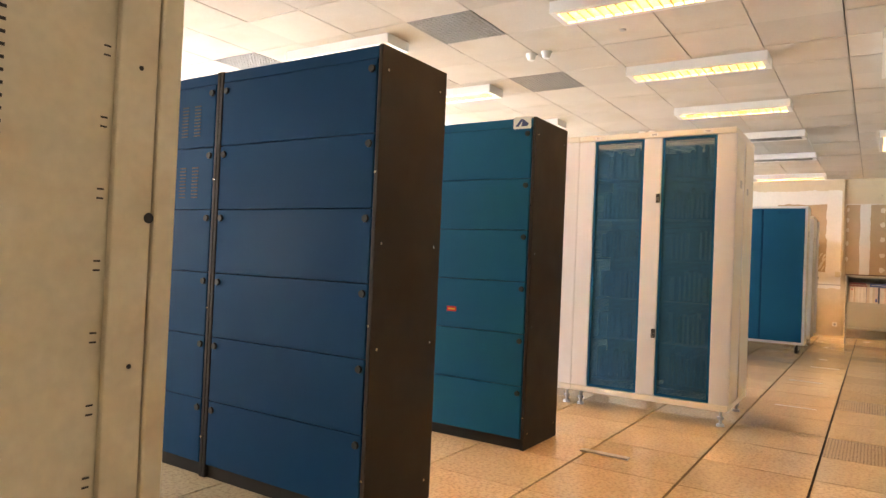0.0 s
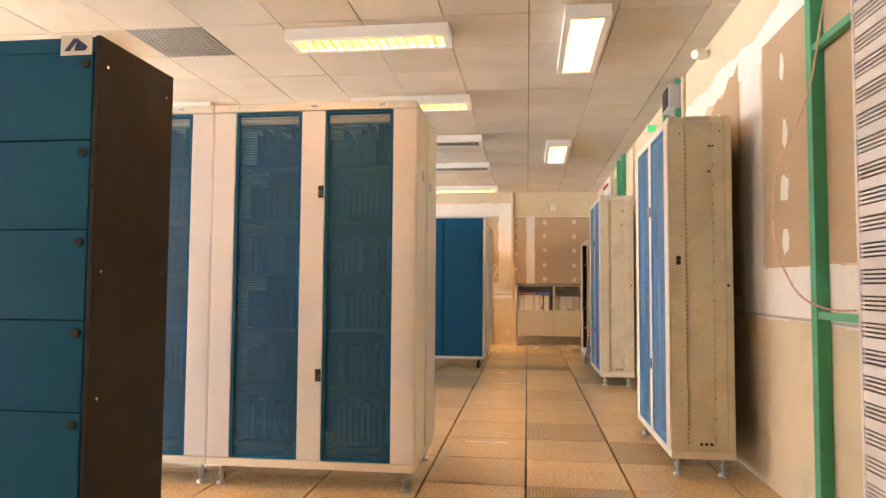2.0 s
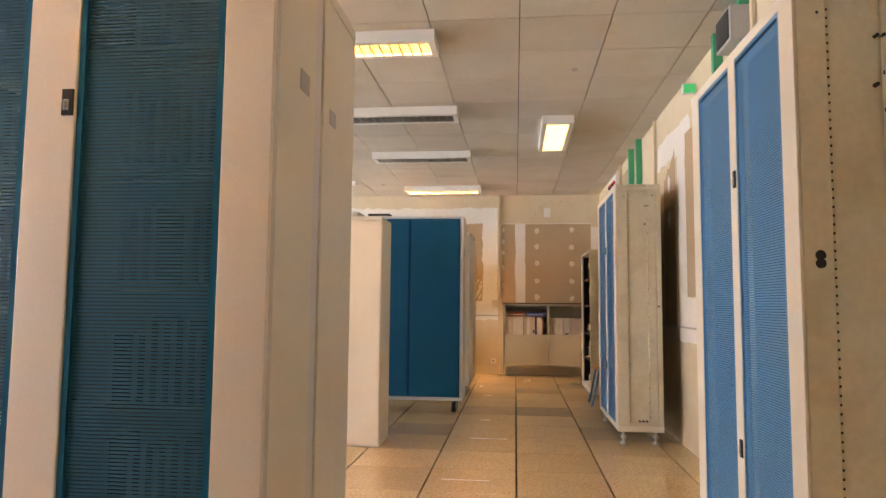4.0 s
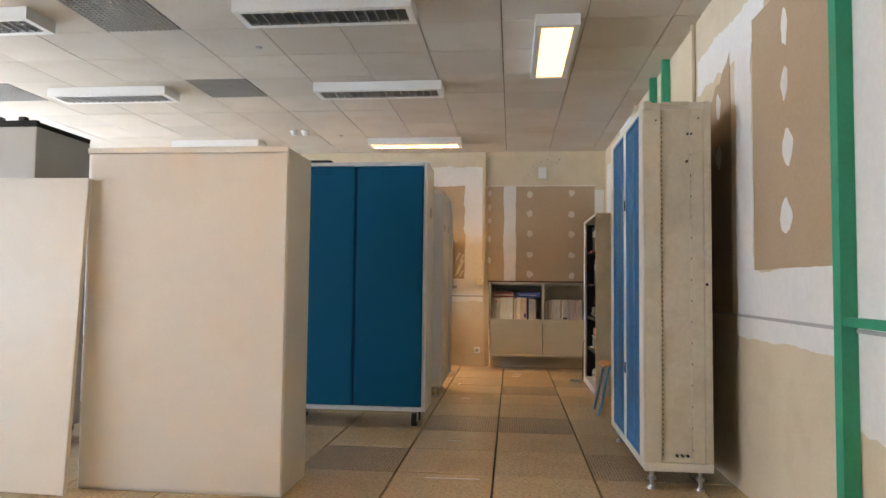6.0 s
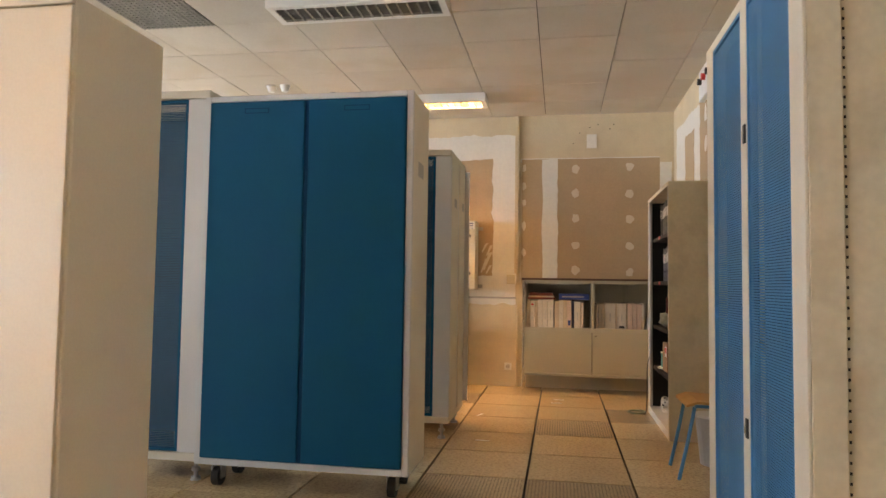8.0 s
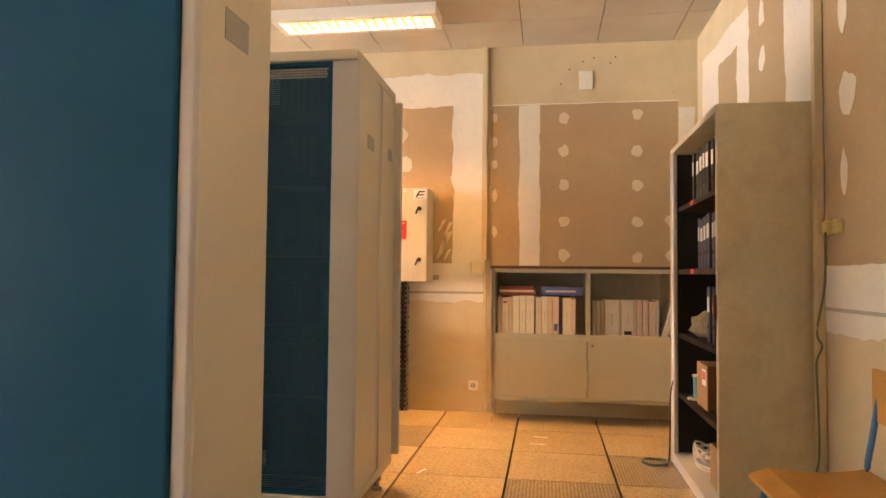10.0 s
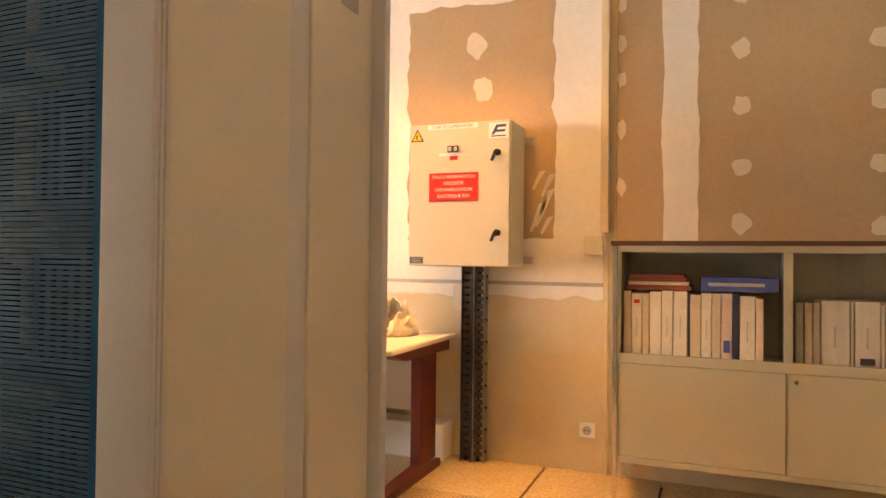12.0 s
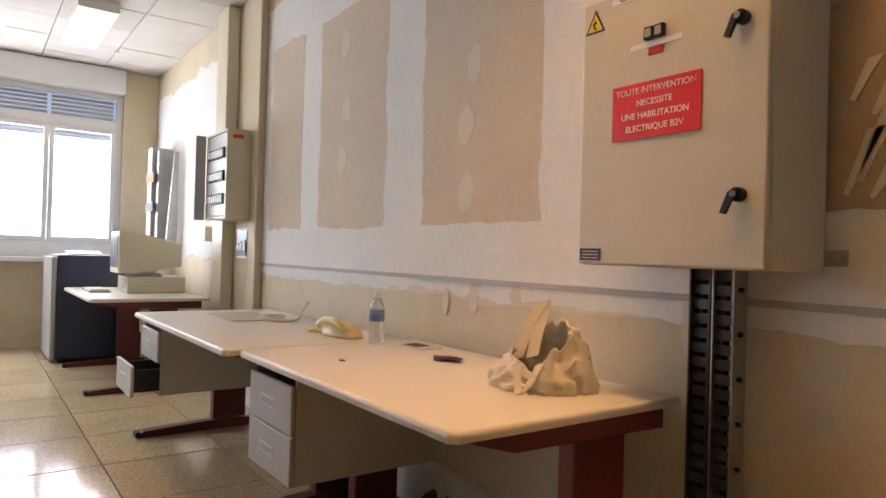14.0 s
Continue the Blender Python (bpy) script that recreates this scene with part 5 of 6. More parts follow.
# ---- school chair ----
cx0, cy0 = 0.66, 11.66
t = thing("school_chair", (cx0 + 0.2, cy0 + 0.2, 0), "beech plywood school chair with a blue tube frame", "chair")
bm = B(cx0, cx0 + 0.38, cy0, cy0 + 0.38, 0.44, 0.455)
bmesh.ops.subdivide_edges(bm, edges=bm.edges, cuts=5, use_grid_fill=True)
for v in bm.verts:
    v.co.z += 0.02 * ((v.co.x - cx0 - 0.19) / 0.19) ** 2 - 0.035 * max(0, (cx0 + 0.08 - v.co.x) / 0.08) ** 2
part("seat", bm, M_WOOD, t, "orange-varnished plywood seat")
bm = B(cx0 + 0.40, cx0 + 0.414, cy0, cy0 + 0.38, 0.64, 0.82, bev=0.006)
part("backrest", bm, M_WOOD, t, "orange-varnished plywood backrest")
for yy in (cy0 + 0.03, cy0 + 0.35):
    part("leg", tube([(cx0 - 0.04, yy, 0.0), (cx0 + 0.01, yy, 0.22), (cx0 + 0.05, yy, 0.425)], 0.011), M_CHBLUE, t)
    part("leg", tube([(cx0 + 0.44, yy, 0.0), (cx0 + 0.40, yy, 0.3), (cx0 + 0.37, yy, 0.46), (cx0 + 0.39, yy, 0.6), (cx0 + 0.424, yy, 0.8)], 0.011), M_CHBLUE, t)
    part("side_rail", tube([(cx0 + 0.05, yy, 0.428), (cx0 + 0.2, yy, 0.43), (cx0 + 0.37, yy, 0.44)], 0.010), M_CHBLUE, t)
t = thing("waste_bin", (0.92, 12.1, 0), "small grey round bin behind a chair", "bin")
part("bucket", C((0.92, 12.1, 0.0), (0.92, 12.1, 0.3), 0.10, 0.13, 24), M_GLABEL, t)
part("rim", C((0.92, 12.1, 0.301), (0.92, 12.1, 0.315), 0.135, 0.135, 24), M_GREYW, t)


# ---- desks ----
def desk(x0, x1, y0, y1, label, z=0.70):
    t = thing("office_desk", ((x0 + x1) / 2, (y0 + y1) / 2, 0), label, "desk", "desks along the end wall")
    c = 0.02
    bm = prism([(x0 + c, y0), (x1 - c, y0), (x1, y0 + c), (x1, y1), (x0, y1), (x0, y0 + c)], "z", z - 0.026, z)
    es = [e for e in bm.edges if all(abs(v.co.z - z) < 1e-4 for v in e.verts)]
    bmesh.ops.bevel(bm, geom=es, offset=0.012, segments=3, profile=0.5, affect="EDGES")
    part("desktop", bm, M_DESK, t, "white laminate desktop")
    for lx in (x0 + 0.17, x1 - 0.06):
        part("bracket", prism([(y0 + 0.04, z - 0.028), (y1 - 0.06, z - 0.028), (y1 - 0.06, z - 0.085), (y0 + 0.2, z - 0.075)], "x", lx - 0.035, lx + 0.045), M_MAROON, t)
        part("column", B(lx - 0.03, lx + 0.03, y0 + 0.42, y0 + 0.62, 0.06, z - 0.086, bev=0.006), M_MAROON, t)
        part("foot", prism([(y0 + 0.0, 0.0), (y1 - 0.15, 0.0), (y1 - 0.15, 0.04), (y0 + 0.55, 0.062), (y0 + 0.03, 0.035)], "x", lx - 0.035, lx + 0.035), M_MAROON, t)
        part("foot_cap", B(lx - 0.036, lx + 0.036, y0 - 0.012, y0 + 0.02, 0.0, 0.034, bev=0.008), M_RUB, t)
    part("modesty_panel", B(x0 + 0.22, x1 - 0.16, y0 + 0.60, y0 + 0.62, 0.30, z - 0.087), M_DRAWER, t)
    return t


def pedestal(x0, y0, t, op=0.0):
    W = 0.40
    p = part("pedestal", B(x0 + 0.015, x0 + W - 0.015, y0 + 0.60, y0 + 0.615, 0.295, 0.665), M_DRAWER, t, "grey drawer unit")
    part("pedestal_side", B(x0, x0 + 0.014, y0 + 0.02, y0 + 0.616, 0.28, 0.665, bev=0.002), M_DRAWER, t)
    part("pedestal_side", B(x0 + W - 0.014, x0 + W, y0 + 0.02, y0 + 0.616, 0.28, 0.665, bev=0.002), M_DRAWER, t)
    part("pedestal_floor", B(x0 + 0.015, x0 + W - 0.015, y0 + 0.02, y0 + 0.599, 0.28, 0.294), M_DRAWER, t)
    part("pedestal_lid", B(x0 + 0.015, x0 + W - 0.015, y0 + 0.02, y0 + 0.599, 0.645, 0.664), M_DRAWER, t)
    for k, (za, zb, o) in enumerate(((0.455, 0.625, 0.0), (0.28, 0.45, op))):
        d = part("drawer", B((x0 - 0.003, x0 + W + 0.003, y0 - o, y0 + 0.018 - o, za, zb), bev=0.006), M_DRAWER, t, "grey drawer front")
        if o:
            part("drawer_tray", B((x0 + 0.02, x0 + 0.03, y0 + 0.018 - o, y0 + 0.3, za + 0.02, zb - 0.03), (x0 + 0.35, x0 + 0.36, y0 + 0.018 - o, y0 + 0.3, za + 0.02, zb - 0.03), (x0 + 0.03, x0 + 0.35, y0 + 0.018 - o, y0 + 0.3, za + 0.02, za + 0.028)), M_DARK, t)
        part("pull_rim", B(x0 + 0.12, x0 + 0.26, y0 - 0.002 - o, y0 + 0.001 - o, (za + zb) / 2 - 0.02, (za + zb) / 2 + 0.02, bev=0.001), M_GREYW, t)
        part("finger_pull", B(x0 + 0.13, x0 + 0.25, y0 - 0.003 - o, y0 - 0.0021 - o, (za + zb) / 2 - 0.014, (za + zb) / 2 + 0.010), M_GLABEL, t)


d1 = desk(-2.765, -1.365, 14.195, 15.02, "white-topped desk with maroon legs and a grey drawer unit")
pedestal(-2.74, 14.235, d1)
d2 = desk(-4.47, -2.78, 14.14, 14.98, "white-topped desk with maroon legs and a half-open drawer")
pedestal(-4.44, 14.18, d2, 0.13)
d3 = desk(-7.1, -5.55, 14.05, 14.9, "white-topped desk carrying an old computer")
part("port_frame", B(-2.63, -2.45, 14.84, 14.94, 0.7005, 0.704, bev=0.001), M_IVORY, d1)
part("port_hole", B(-2.615, -2.515, 14.855, 14.925, 0.7042, 0.7052), M_RUB, d1, "dark cable port")

# bottle
def lathe(prof, x, y, z, seg=28):
    bm = bmesh.new()
    rings = [[bm.verts.new((x + r * math.cos(6.2832 * k / seg), y + r * math.sin(6.2832 * k / seg), z + h)) for k in range(seg)] for r, h in prof]
    for a, b in zip(rings, rings[1:]):
        for k in range(seg):
            bm.faces.new((a[k], a[(k + 1) % seg], b[(k + 1) % seg], b[k]))
    bm.faces.new(rings[0][::-1])
    bm.faces.new(rings[-1])
    return bm


t = thing("water_bottle", (-2.70, 14.77, 0.70), "clear plastic water bottle with a blue and white label", "bottle")
bx, by = -2.70, 14.77
part("bottle", lathe([(0.028, 0.0015), (0.032, 0.008), (0.031, 0.03), (0.0325, 0.036), (0.031, 0.045), (0.0325, 0.055), (0.031, 0.065), (0.0325, 0.1), (0.0325, 0.15), (0.03, 0.165), (0.014, 0.195), (0.0135, 0.2)], bx, by, 0.70), M_BOTTLE, t, smooth=True)
part("paper_band", lathe([(0.0332, 0.098), (0.0332, 0.145)], bx, by, 0.70), mat("blue_white_label", (0.16, 0.22, 0.45), 0.5, vary=0.5, grain=40), t, "blue and white label", smooth=True)
part("cap", C((bx, by, 0.9005), (bx, by, 0.918), 0.0155, None, 20), M_LABEL, t, "white cap")

# canvas bag
t = thing("tote_bag", (-1.72, 14.62, 0.70), "slumped natural canvas tote bag, open at the mouth", "bag")
bm = bmesh.new()
rows_, seg = 22, 72
grid = []
for i in range(rows_):
    f = i / (rows_ - 1)
    ring = []
    for k in range(seg):
        a = 6.2832 * k / seg
        ca, sa = math.cos(a), math.sin(a)
        fold = abs(noise.noise((ca * 2.6, sa * 2.6, f * 1.6 + 4))) * 0.34 + abs(noise.noise((ca * 6.5, sa * 6.5, f * 4))) * 0.17
        r = (1.06 - 0.42 * f ** 1.3) * (1.12 - fold)
        z = 0.712 + f * (0.125 + 0.045 * sa + 0.05 * noise.noise((ca * 1.7, sa * 1.7, 9)) + 0.025 * noise.noise((ca * 5, sa * 5, 2)))
        z += 0.02 * f * (1 - f) * 4 * noise.noise((ca * 5, sa * 5, f * 5))
        if i == 0:
            z = 0.7008
        ring.append(bm.verts.new((-1.685 + 0.165 * r * math.cos(a) + 0.02 * f, 14.77 + 0.14 * r * math.sin(a) - 0.01 * f, z)))
    grid.append(ring)
for a, b in zip(grid, grid[1:]):
    for k in range(seg):
        bm.faces.new((a[k], a[(k + 1) % seg], b[(k + 1) % seg], b[k]))
bm.faces.new(grid[0][::-1])
bmesh.ops.recalc_face_normals(bm, faces=bm.faces)
bag = part("canvas", bm, M_CLOTH, t, smooth=True)
sm = bag.modifiers.new("thick", "SOLIDIFY")
sm.thickness, sm.offset = 0.004, -1
def strap(pts, w):
    bm = bmesh.new()
    P = [Vector(p) for p in pts]
    fine = []
    for i in range(len(P) - 1):
        a, b, c, d = P[max(i - 1, 0)], P[i], P[i + 1], P[min(i + 2, len(P) - 1)]
        for k in range(6):
            s = k / 6
            fine.append(0.5 * ((2 * b) + (c - a) * s + (2 * a - 5 * b + 4 * c - d) * s * s + (3 * b - a - 3 * c + d) * s ** 3))
    fine.append(P[-1])
    up = Vector((0.8, 0.5, 0.3)).normalized()
    L1 = [bm.verts.new(p - up * w / 2) for p in fine]
    L2 = [bm.verts.new(p + up * w / 2) for p in fine]
    for i in range(len(fine) - 1):
        bm.faces.new((L1[i], L1[i + 1], L2[i + 1], L2[i]))
    return bm


for pts, wd in (([(-1.74, 14.72, 0.775), (-1.738, 14.75, 0.84), (-1.732, 14.79, 0.92), (-1.722, 14.81, 0.957), (-1.712, 14.80, 0.92), (-1.70, 14.76, 0.85), (-1.685, 14.73, 0.79)], 0.04), ([(-1.66, 14.66, 0.775), (-1.64, 14.63, 0.765), (-1.615, 14.61, 0.72), (-1.59, 14.60, 0.708), (-1.575, 14.62, 0.735), (-1.60, 14.68, 0.78)], 0.022)):
    s = part("handle_strap", strap(pts, wd), M_CLOTH, t, "canvas handle")
    sm = s.modifiers.new("thick", "SOLIDIFY")
    sm.thickness = 0.004
# dried leaf and crumbs
bm = bmesh.new()
for k, (u, v, w) in enumerate(((-2.28, 14.78, 0.702), (-2.22, 14.74, 0.703), (-2.14, 14.76, 0.716), (-2.12, 14.80, 0.71), (-2.20, 14.83, 0.704))):
    bm.verts.new((u, v, w))
bm.faces.new(bm.verts)
r = bmesh.ops.extrude_face_region(bm, geom=bm.faces[:])
bmesh.ops.translate(bm, verts=[v for v in r["geom"] if isinstance(v, bmesh.types.BMVert)], vec=(0, 0, 0.007))
solid("dry_leaf", bm, M_MAROON, "curled dark red dry leaf on a desk", "leaf")
solid("paper_scrap", B(-2.36, -2.335, 14.42, 14.436, 0.7005, 0.706, bev=0.002), M_CARD, "tiny brown scrap on a desk", "scrap")

# telephone on the second desk
t = thing("telephone", (-2.98, 14.8, 0.70), "ivory push-button telephone on a desk", "telephone")
bm = bmesh.new()
rings = []
for k in range(13):
    f = k / 12
    r = 0.062 * (math.sin(math.pi * (0.12 + 0.8 * f)) ** 0.6)
    rings.append([bm.verts.new((-3.13 + 0.27 * f, 14.76 + 1.25 * r * math.cos(a), 0.7012 + 1.15 * r * max(0, math.sin(a)))) for a in [math.pi * i / 12 for i in range(13)]])
for a, b in zip(rings, rings[1:]):
    for i in range(12):
        bm.faces.new((a[i], a[i + 1], b[i + 1], b[i]))
    bm.faces.new((a[0], b[0], b[12], a[12]))
bm.faces.new(rings[0])
bm.faces.new(rings[-1][::-1])
bmesh.ops.recalc_face_normals(bm, faces=bm.faces)
part("base", bm, M_PHONE, t, smooth=True)
part("receiver", tube([(-3.12, 14.70, 0.742), (-3.06, 14.69, 0.768), (-2.98, 14.69, 0.779), (-2.91, 14.69, 0.770), (-2.86, 14.70, 0.745)], 0.017, 10), M_PHONE, t, "ivory receiver", smooth=True)
part("plug", B(-3.24, -3.17, 14.68, 14.72, 0.7008, 0.72, bev=0.004), M_PHONE, t)
part("coiled_cord", tube([(-3.11, 14.73, 0.712), (-3.14, 14.72, 0.712), (-3.17, 14.70, 0.712)], 0.009), M_PHONE, t)
# papers and cables on the second desk
solid("paper_sheet", B(-4.25, -3.75, 14.5, 14.78, 0.7008, 0.706), M_PAPER2, "long cream paper sheet lying on a desk", "paper")
solid("loose_plugs", tube([(-3.95, 14.75, 0.712), (-3.85, 14.82, 0.716), (-3.75, 14.74, 0.714), (-3.82, 14.68, 0.713), (-3.7, 14.66, 0.713), (-3.6, 14.78, 0.713), (-3.68, 14.86, 0.76), (-3.66, 14.88, 0.80)], 0.009), M_IVORY, "loose cream cable with plugs on a desk", "cable")

# old computer
t = thing("desktop_computer", (-6.3, 14.5, 0.70), "flat beige desktop computer case on a desk", "computer")
part("case", B(-6.55, -6.13, 14.40, 14.86, 0.702, 0.835, bev=0.006), M_IVORY, t)
part("drive_bay", B(-6.36, -6.18, 14.394, 14.399, 0.735, 0.815, bev=0.002), M_GLABEL, t)
part("side_seam", B(-6.129, -6.1275, 14.4, 14.79, 0.765, 0.768), M_GLABEL, t)
t = thing("crt_monitor", (-6.35, 14.5, 0.84), "beige tube monitor with a dark screen", "monitor")
part("stand", B(-6.46, -6.2, 14.44, 14.68, 0.836, 0.86, bev=0.005), M_GLABEL, t)
bm = bmesh.new()
prof = [(14.33, 0.19, 0.862, 1.21), (14.45, 0.19, 0.862, 1.21), (14.84, 0.13, 0.92, 1.12)]
rr = [[bm.verts.new((-6.33 + sx * w, y, z)) for sx, z in ((-1, zl), (1, zl), (1, zh), (-1, zh))] for y, w, zl, zh in prof]
for a, b in zip(rr, rr[1:]):
    for k in range(4):
        bm.faces.new((a[k], a[(k + 1) % 4], b[(k + 1) % 4], b[k]))
bm.faces.new(rr[0][::-1])
bm.faces.new(rr[-1])
bmesh.ops.recalc_face_normals(bm, faces=bm.faces)
bmesh.ops.bevel(bm, geom=bm.edges[:], offset=0.01, segments=2, profile=0.5, affect="EDGES")
part("shell", bm, M_IVORY, t)
part("screen", B(-6.49, -6.17, 14.324, 14.329, 0.91, 1.17, bev=0.002), M_RUB, t, "dark glass screen")
t = thing("keyboard", (-6.4, 14.2, 0.70), "beige computer keyboard on a desk", "keyboard")
part("base", B(-6.65, -6.25, 14.14, 14.30, 0.702, 0.722, bev=0.004), M_IVORY, t)
for r_ in range(4):
    part("key_row", B(-6.63, -6.27, 14.155 + 0.034 * r_, 14.183 + 0.034 * r_, 0.7225, 0.729, bev=0.002), M_GREYW, t)
# dark cabinet by the window
t = thing("printer_cabinet", (-7.55, 14.3, 0), "dark navy cabinet with grey edge by the window", "cabinet")
part("body", B(-7.95, -7.15, 14.0, 14.72, 0.04, 0.99, bev=0.008), M_DBIND, t)
part("door", B(-7.95, -7.16, 13.955, 13.998, 0.03, 0.97, bev=0.01), M_GLABEL, t, "grey door")
part("plinth", B(-7.92, -7.18, 14.03, 14.7, 0.0, 0.04), M_RUB, t)
solid("open_booklet", prism([(-7.75, 0.991), (-7.35, 0.991), (-7.35, 1.005), (-7.6, 1.03)], "y", 14.1, 14.4), M_PAPER, "white open booklet on a cabinet", "booklet")
# steel channel on the wall
t = thing("metal_duct", (-7.3, 15.0, 1.1), "upright galvanised duct sections fixed to the wall", "duct")
part("duct", B(-7.75, -7.58, 14.86, 15.05, 0.9, 2.12, bev=0.006), M_STEEL, t)
part("duct", B(-7.56, -7.45, 14.90, 15.05, 1.0, 2.08, bev=0.006), M_STEEL, t)
part("clamp", B(-7.77, -7.43, 14.85, 14.858, 1.75, 1.85, bev=0.003), M_CARD, t, "brown clamp")
part("clamp", B(-7.77, -7.43, 14.85, 14.858, 1.45, 1.55, bev=0.003), M_RUB, t)
part("brace", prism([(14.93, 1.0), (15.04, 1.0), (15.04, 2.05), (15.0, 2.05)], "x", -7.25, -7.22), M_STEEL, t)
# breaker box
t = thing("breaker_box", (-5.3, 14.95, 1.3), "cream open breaker box on the wall", "electrical box")
part("case", B((-5.55, -5.05, 15.02, 15.06, 1.31, 1.97), (-5.07, -5.05, 14.84, 15.02, 1.31, 1.97), (-5.55, -5.53, 14.84, 15.02, 1.31, 1.97), (-5.53, -5.07, 14.84, 15.02, 1.31, 1.33), (-5.53, -5.07, 14.84, 15.02, 1.95, 1.97), bev=0.003), M_IVORY, t)
part("cover", B(-5.53, -5.08, 14.85, 14.86, 1.335, 1.945), M_WHITE, t)
part("lid", B(-5.60, -5.565, 14.76, 14.84, 1.31, 1.97, bev=0.004), M_GLABEL, t, "grey lid swung open")
for k in range(3):
    br = part("breaker_row", B(-5.49, -5.12, 14.838, 14.849, 1.42 + 0.17 * k, 1.50 + 0.17 * k, bev=0.002), M_RUB, t)
    for j in range(7):
        part("breaker", B(-5.48 + 0.052 * j, -5.44 + 0.052 * j, 14.828, 14.837, 1.435 + 0.17 * k, 1.485 + 0.17 * k, bev=0.002), M_LABEL, br)
part("red_tag", B(-5.049, -5.048, 14.88, 14.96, 1.9, 1.93), M_RED, t)
t = thing("comms_plate", (-5.2, 15.04, 1.1), "dark wall plate with pale sockets", "socket")
part("plate", B(-5.32, -5.06, 15.02, 15.055, 1.02, 1.25, bev=0.004), M_IVORY, t)
part("panel", B(-5.30, -5.08, 15.014, 15.019, 1.04, 1.23), M_DBIND, t)
for k in range(3):
    part("jack", B(-5.28 + 0.065 * k, -5.24 + 0.065 * k, 15.008, 15.0135, 1.08, 1.12 + 0.02 * k), M_LABEL, t)
solid("wall_thermostat", B(-6.2, -6.1, 15.0, 15.07, 1.15, 1.28, bev=0.008), M_IVORY, "small cream wall box", "thermostat")
# sockets in the trunking and a plug
t = thing("trunking_sockets", (-2.3, 14.99, 0.1), "row of sockets in white trunking with a black plug", "socket")
for k in range(3):
    part("socket", C((-2.45 + 0.09 * k, YB - 0.1502, 0.1), (-2.45 + 0.09 * k, YB - 0.154, 0.1), 0.026, None, 18), M_GREYW, t)
    part("well", C((-2.45 + 0.09 * k, YB - 0.1542, 0.1), (-2.45 + 0.09 * k, YB - 0.1555, 0.1), 0.018, None, 18), M_RUB, t)
part("plug", C((-2.45, YB - 0.156, 0.1), (-2.45, YB - 0.20, 0.1), 0.02, 0.012, 14), M_RUB, t, "black plug")
part("lead", tube([(-2.45, 14.88, 0.1), (-2.5, 14.83, 0.05), (-2.6, 14.82, 0.02), (-2.8, 14.8, 0.012)], 0.005), M_RUB, t)

# ---- high on the right wall ----
def stud_pair(ya, yb, z0):
    t = thing("green_stud_frame", (1.1, (ya + yb) / 2, z0), "green-painted steel stud frame fixed to the wall", "wall frame", "green stud frames")
    for y in (ya, yb):
        part("stud", B((1.085, 1.088, y - 0.03, y + 0.03, z0, CEIL - 0.002), (1.088, 1.146, y - 0.03, y - 0.027, z0, CEIL - 0.002), (1.088, 1.146, y + 0.027, y + 0.03, z0, CEIL - 0.002)), M_GREEN, t)
    for z in (1.015, 2.28):
        part("rail", B(1.09, 1.12, ya + 0.031, yb - 0.031, z, z + 0.035), M_GREEN, t)


stud_pair(4.33, 4.875, 0.0)
stud_pair(7.76, 8.29, 0.0)
stud_pair(11.25, 11.75, 0.0)
t = thing("exit_sign", (1.0, 9.0, 2.85), "small lit green exit sign under the ceiling", "sign")
part("housing", B(1.04, 1.14, 8.93, 8.97, 2.84, 2.92, bev=0.004), M_PVC, t)
part("lit_face", B(1.045, 1.135, 8.922, 8.9285, 2.845, 2.915), M_EXIT, t, "glowing green face")
t = thing("wall_speaker", (1.08, 7.85, 2.9), "grey box fixed high on the wall", "box")
part("housing", B(1.02, 1.146, 7.7, 7.98, 2.78, 3.0, bev=0.008), M_GLABEL, t)
part("grille", B(1.0145, 1.0195, 7.72, 7.96, 2.8, 2.98), M_DARK, t)
t = thing("motion_sensor", (1.08, 6.85, 2.97), "small white motion sensor by the ceiling", "sensor")
part("bracket", B(1.1, 1.146, 6.83, 6.87, 2.94, 3.0, bev=0.004), M_WHITE, t)
part("head", C((1.1, 6.85, 2.97), (1.03, 6.8, 2.955), 0.045, 0.035, 18), M_WHITE, t)
t = thing("alarm_panel", (1.12, 13.3, 2.8), "white wall panel with red and black lamps near the ceiling", "panel")
part("board", B(1.10, 1.146, 12.85, 13.5, 2.72, 2.98, bev=0.004), M_PVC, t)
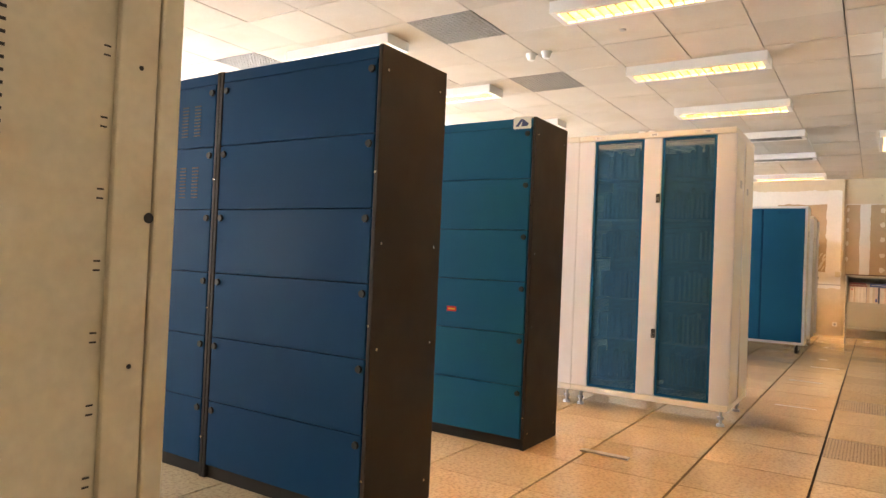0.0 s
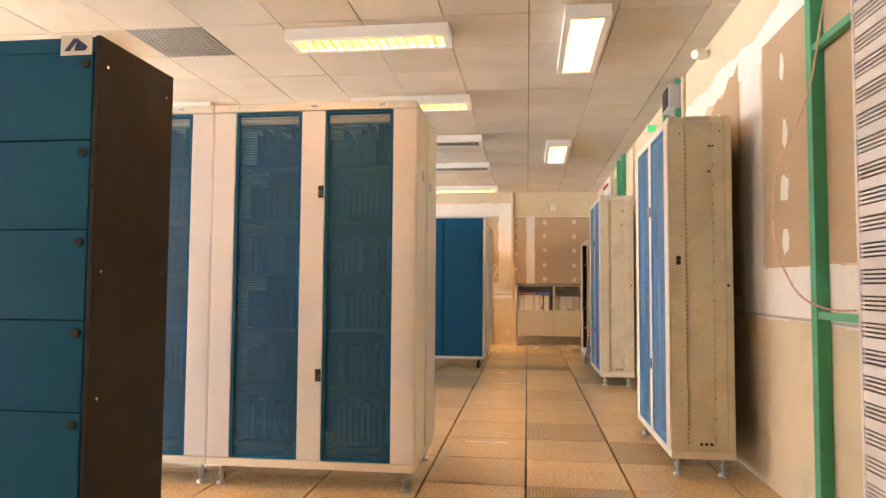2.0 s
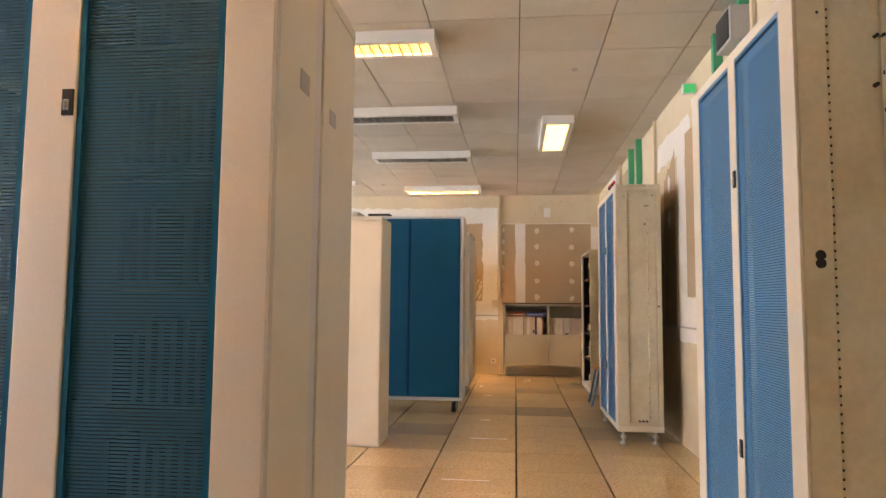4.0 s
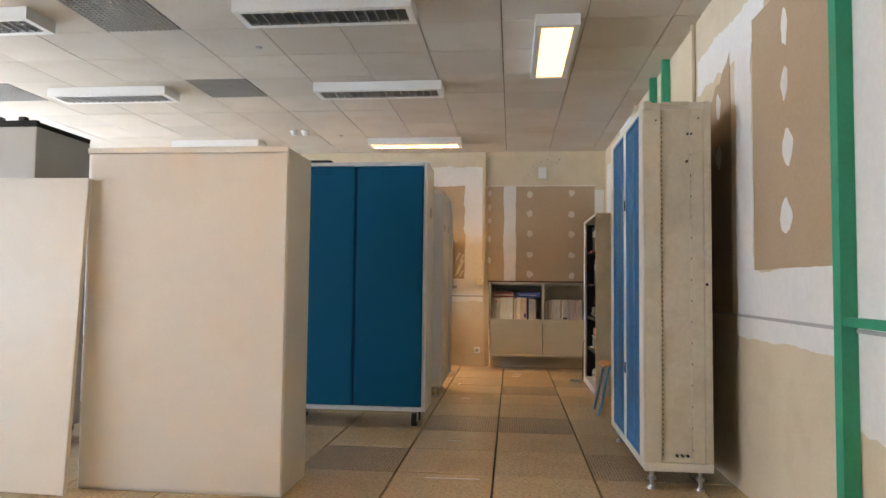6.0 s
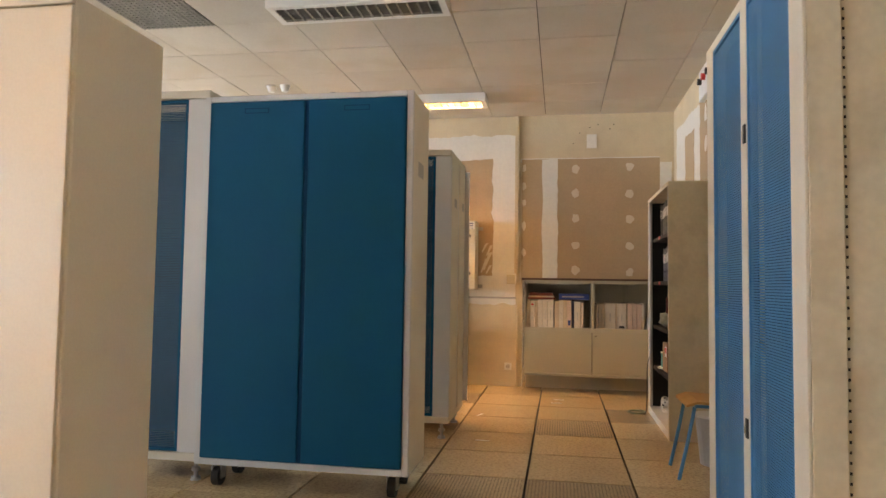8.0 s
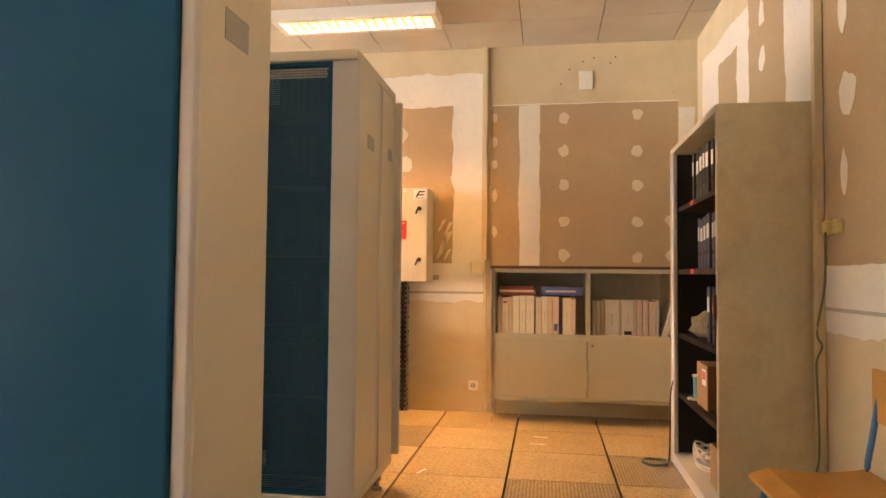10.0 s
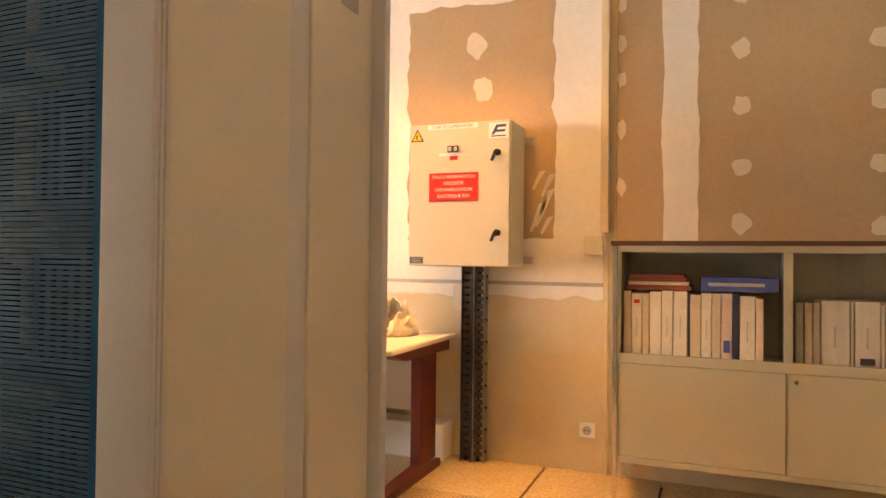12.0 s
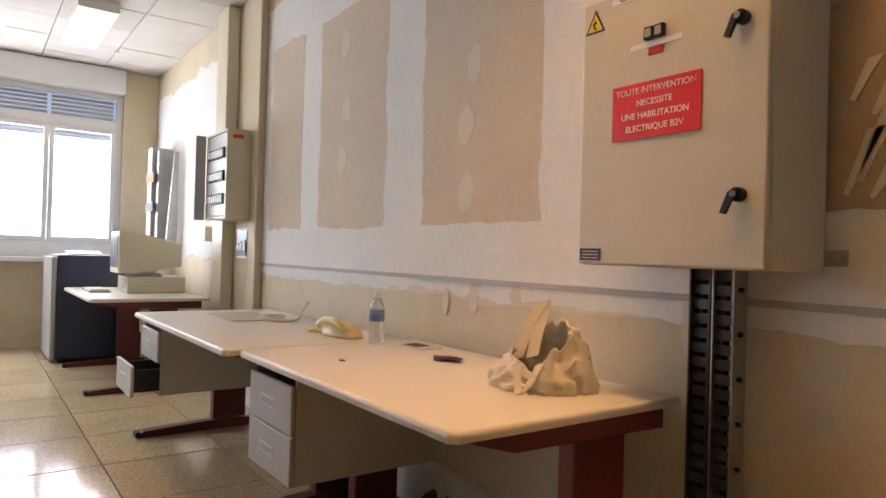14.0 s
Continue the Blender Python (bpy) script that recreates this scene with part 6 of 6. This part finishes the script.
for k in range(4):
    part("lamp", C((1.0995, 12.95 + 0.15 * k, 2.87), (1.07, 12.95 + 0.15 * k, 2.87), 0.028, None, 14), M_RED if k % 2 == 0 else M_RUB, t, "red signal lamp" if k % 2 == 0 else "black button")

# white marks on the floor
for x, y, r in ((-0.55, 6.55, 0), (-0.6, 8.2, 0), (-0.5, 9.6, 2), (-0.57, 10.55, 0), (-0.1, 14.1, 0), (-0.75, 13.35, 70), (-0.62, 12.4, 0), (-0.08, 14.3, -8)):
    t = solid("tape_mark", B(-0.16 if y < 10 else -0.05, 0.16 if y < 10 else 0.05, -0.008, 0.008, 0.0005, 0.0025), M_LABEL, "short thin white strip on a floor tile", "tape", "white tape strips")
    t.matrix_world = pose(x, y, 0, 0, 0, r)
solid("rubber_scrap", B(-1.5, -1.2, 3.95, 4.0, 0.0, 0.012, bev=0.004), M_GLABEL, "flat grey strip lying on the floor", "strip")

# ---- floor tiles ----
tile = B(0.0065, 0.5935, 0.003, 0.597, -0.03, 0.0)
TILE_ME = mesh_of("floor_tile", tile, M_TILE)
bm = B(0.0065, 0.5935, 0.003, 0.597, -0.03, 0.0)
DARK_ME = mesh_of("perforated_floor_tile", bm, M_TILED)
floor = new("floor")
tagged(floor, "glossy speckled beige raised-floor tiles with dark joints", "floor", kind="structure")
rest = bmesh.new()
DARKT = {(0, 8), (0, 11), (1, 10), (-2, 16), (-1, 18), (0, 18), (1, 16), (0, 21), (1, 22), (-2, 23)}
for i in range(-14, 4):
    for j in range(-5, 26):
        a, b = -0.26 + 0.6 * i, 0.1 + 0.6 * j
        x0, x1, y0, y1 = max(a + 0.0065, XL), min(a + 0.5935, XR), max(b + 0.003, YF), min(b + 0.597, YB)
        if x1 - x0 < 0.02 or y1 - y0 < 0.02:
            continue
        whole = x1 - x0 > 0.586 and y1 - y0 > 0.591
        if whole and i >= -7:
            piece("floor_tile", DARK_ME if (i, j) in DARKT else TILE_ME, floor, (a, b, 0))
        else:
            box(rest, x0, x1, y0, y1, -0.03, 0.0)
o = part("cut_floor_tiles", rest, M_TILE, floor)
tagged(o, kind="stuff")
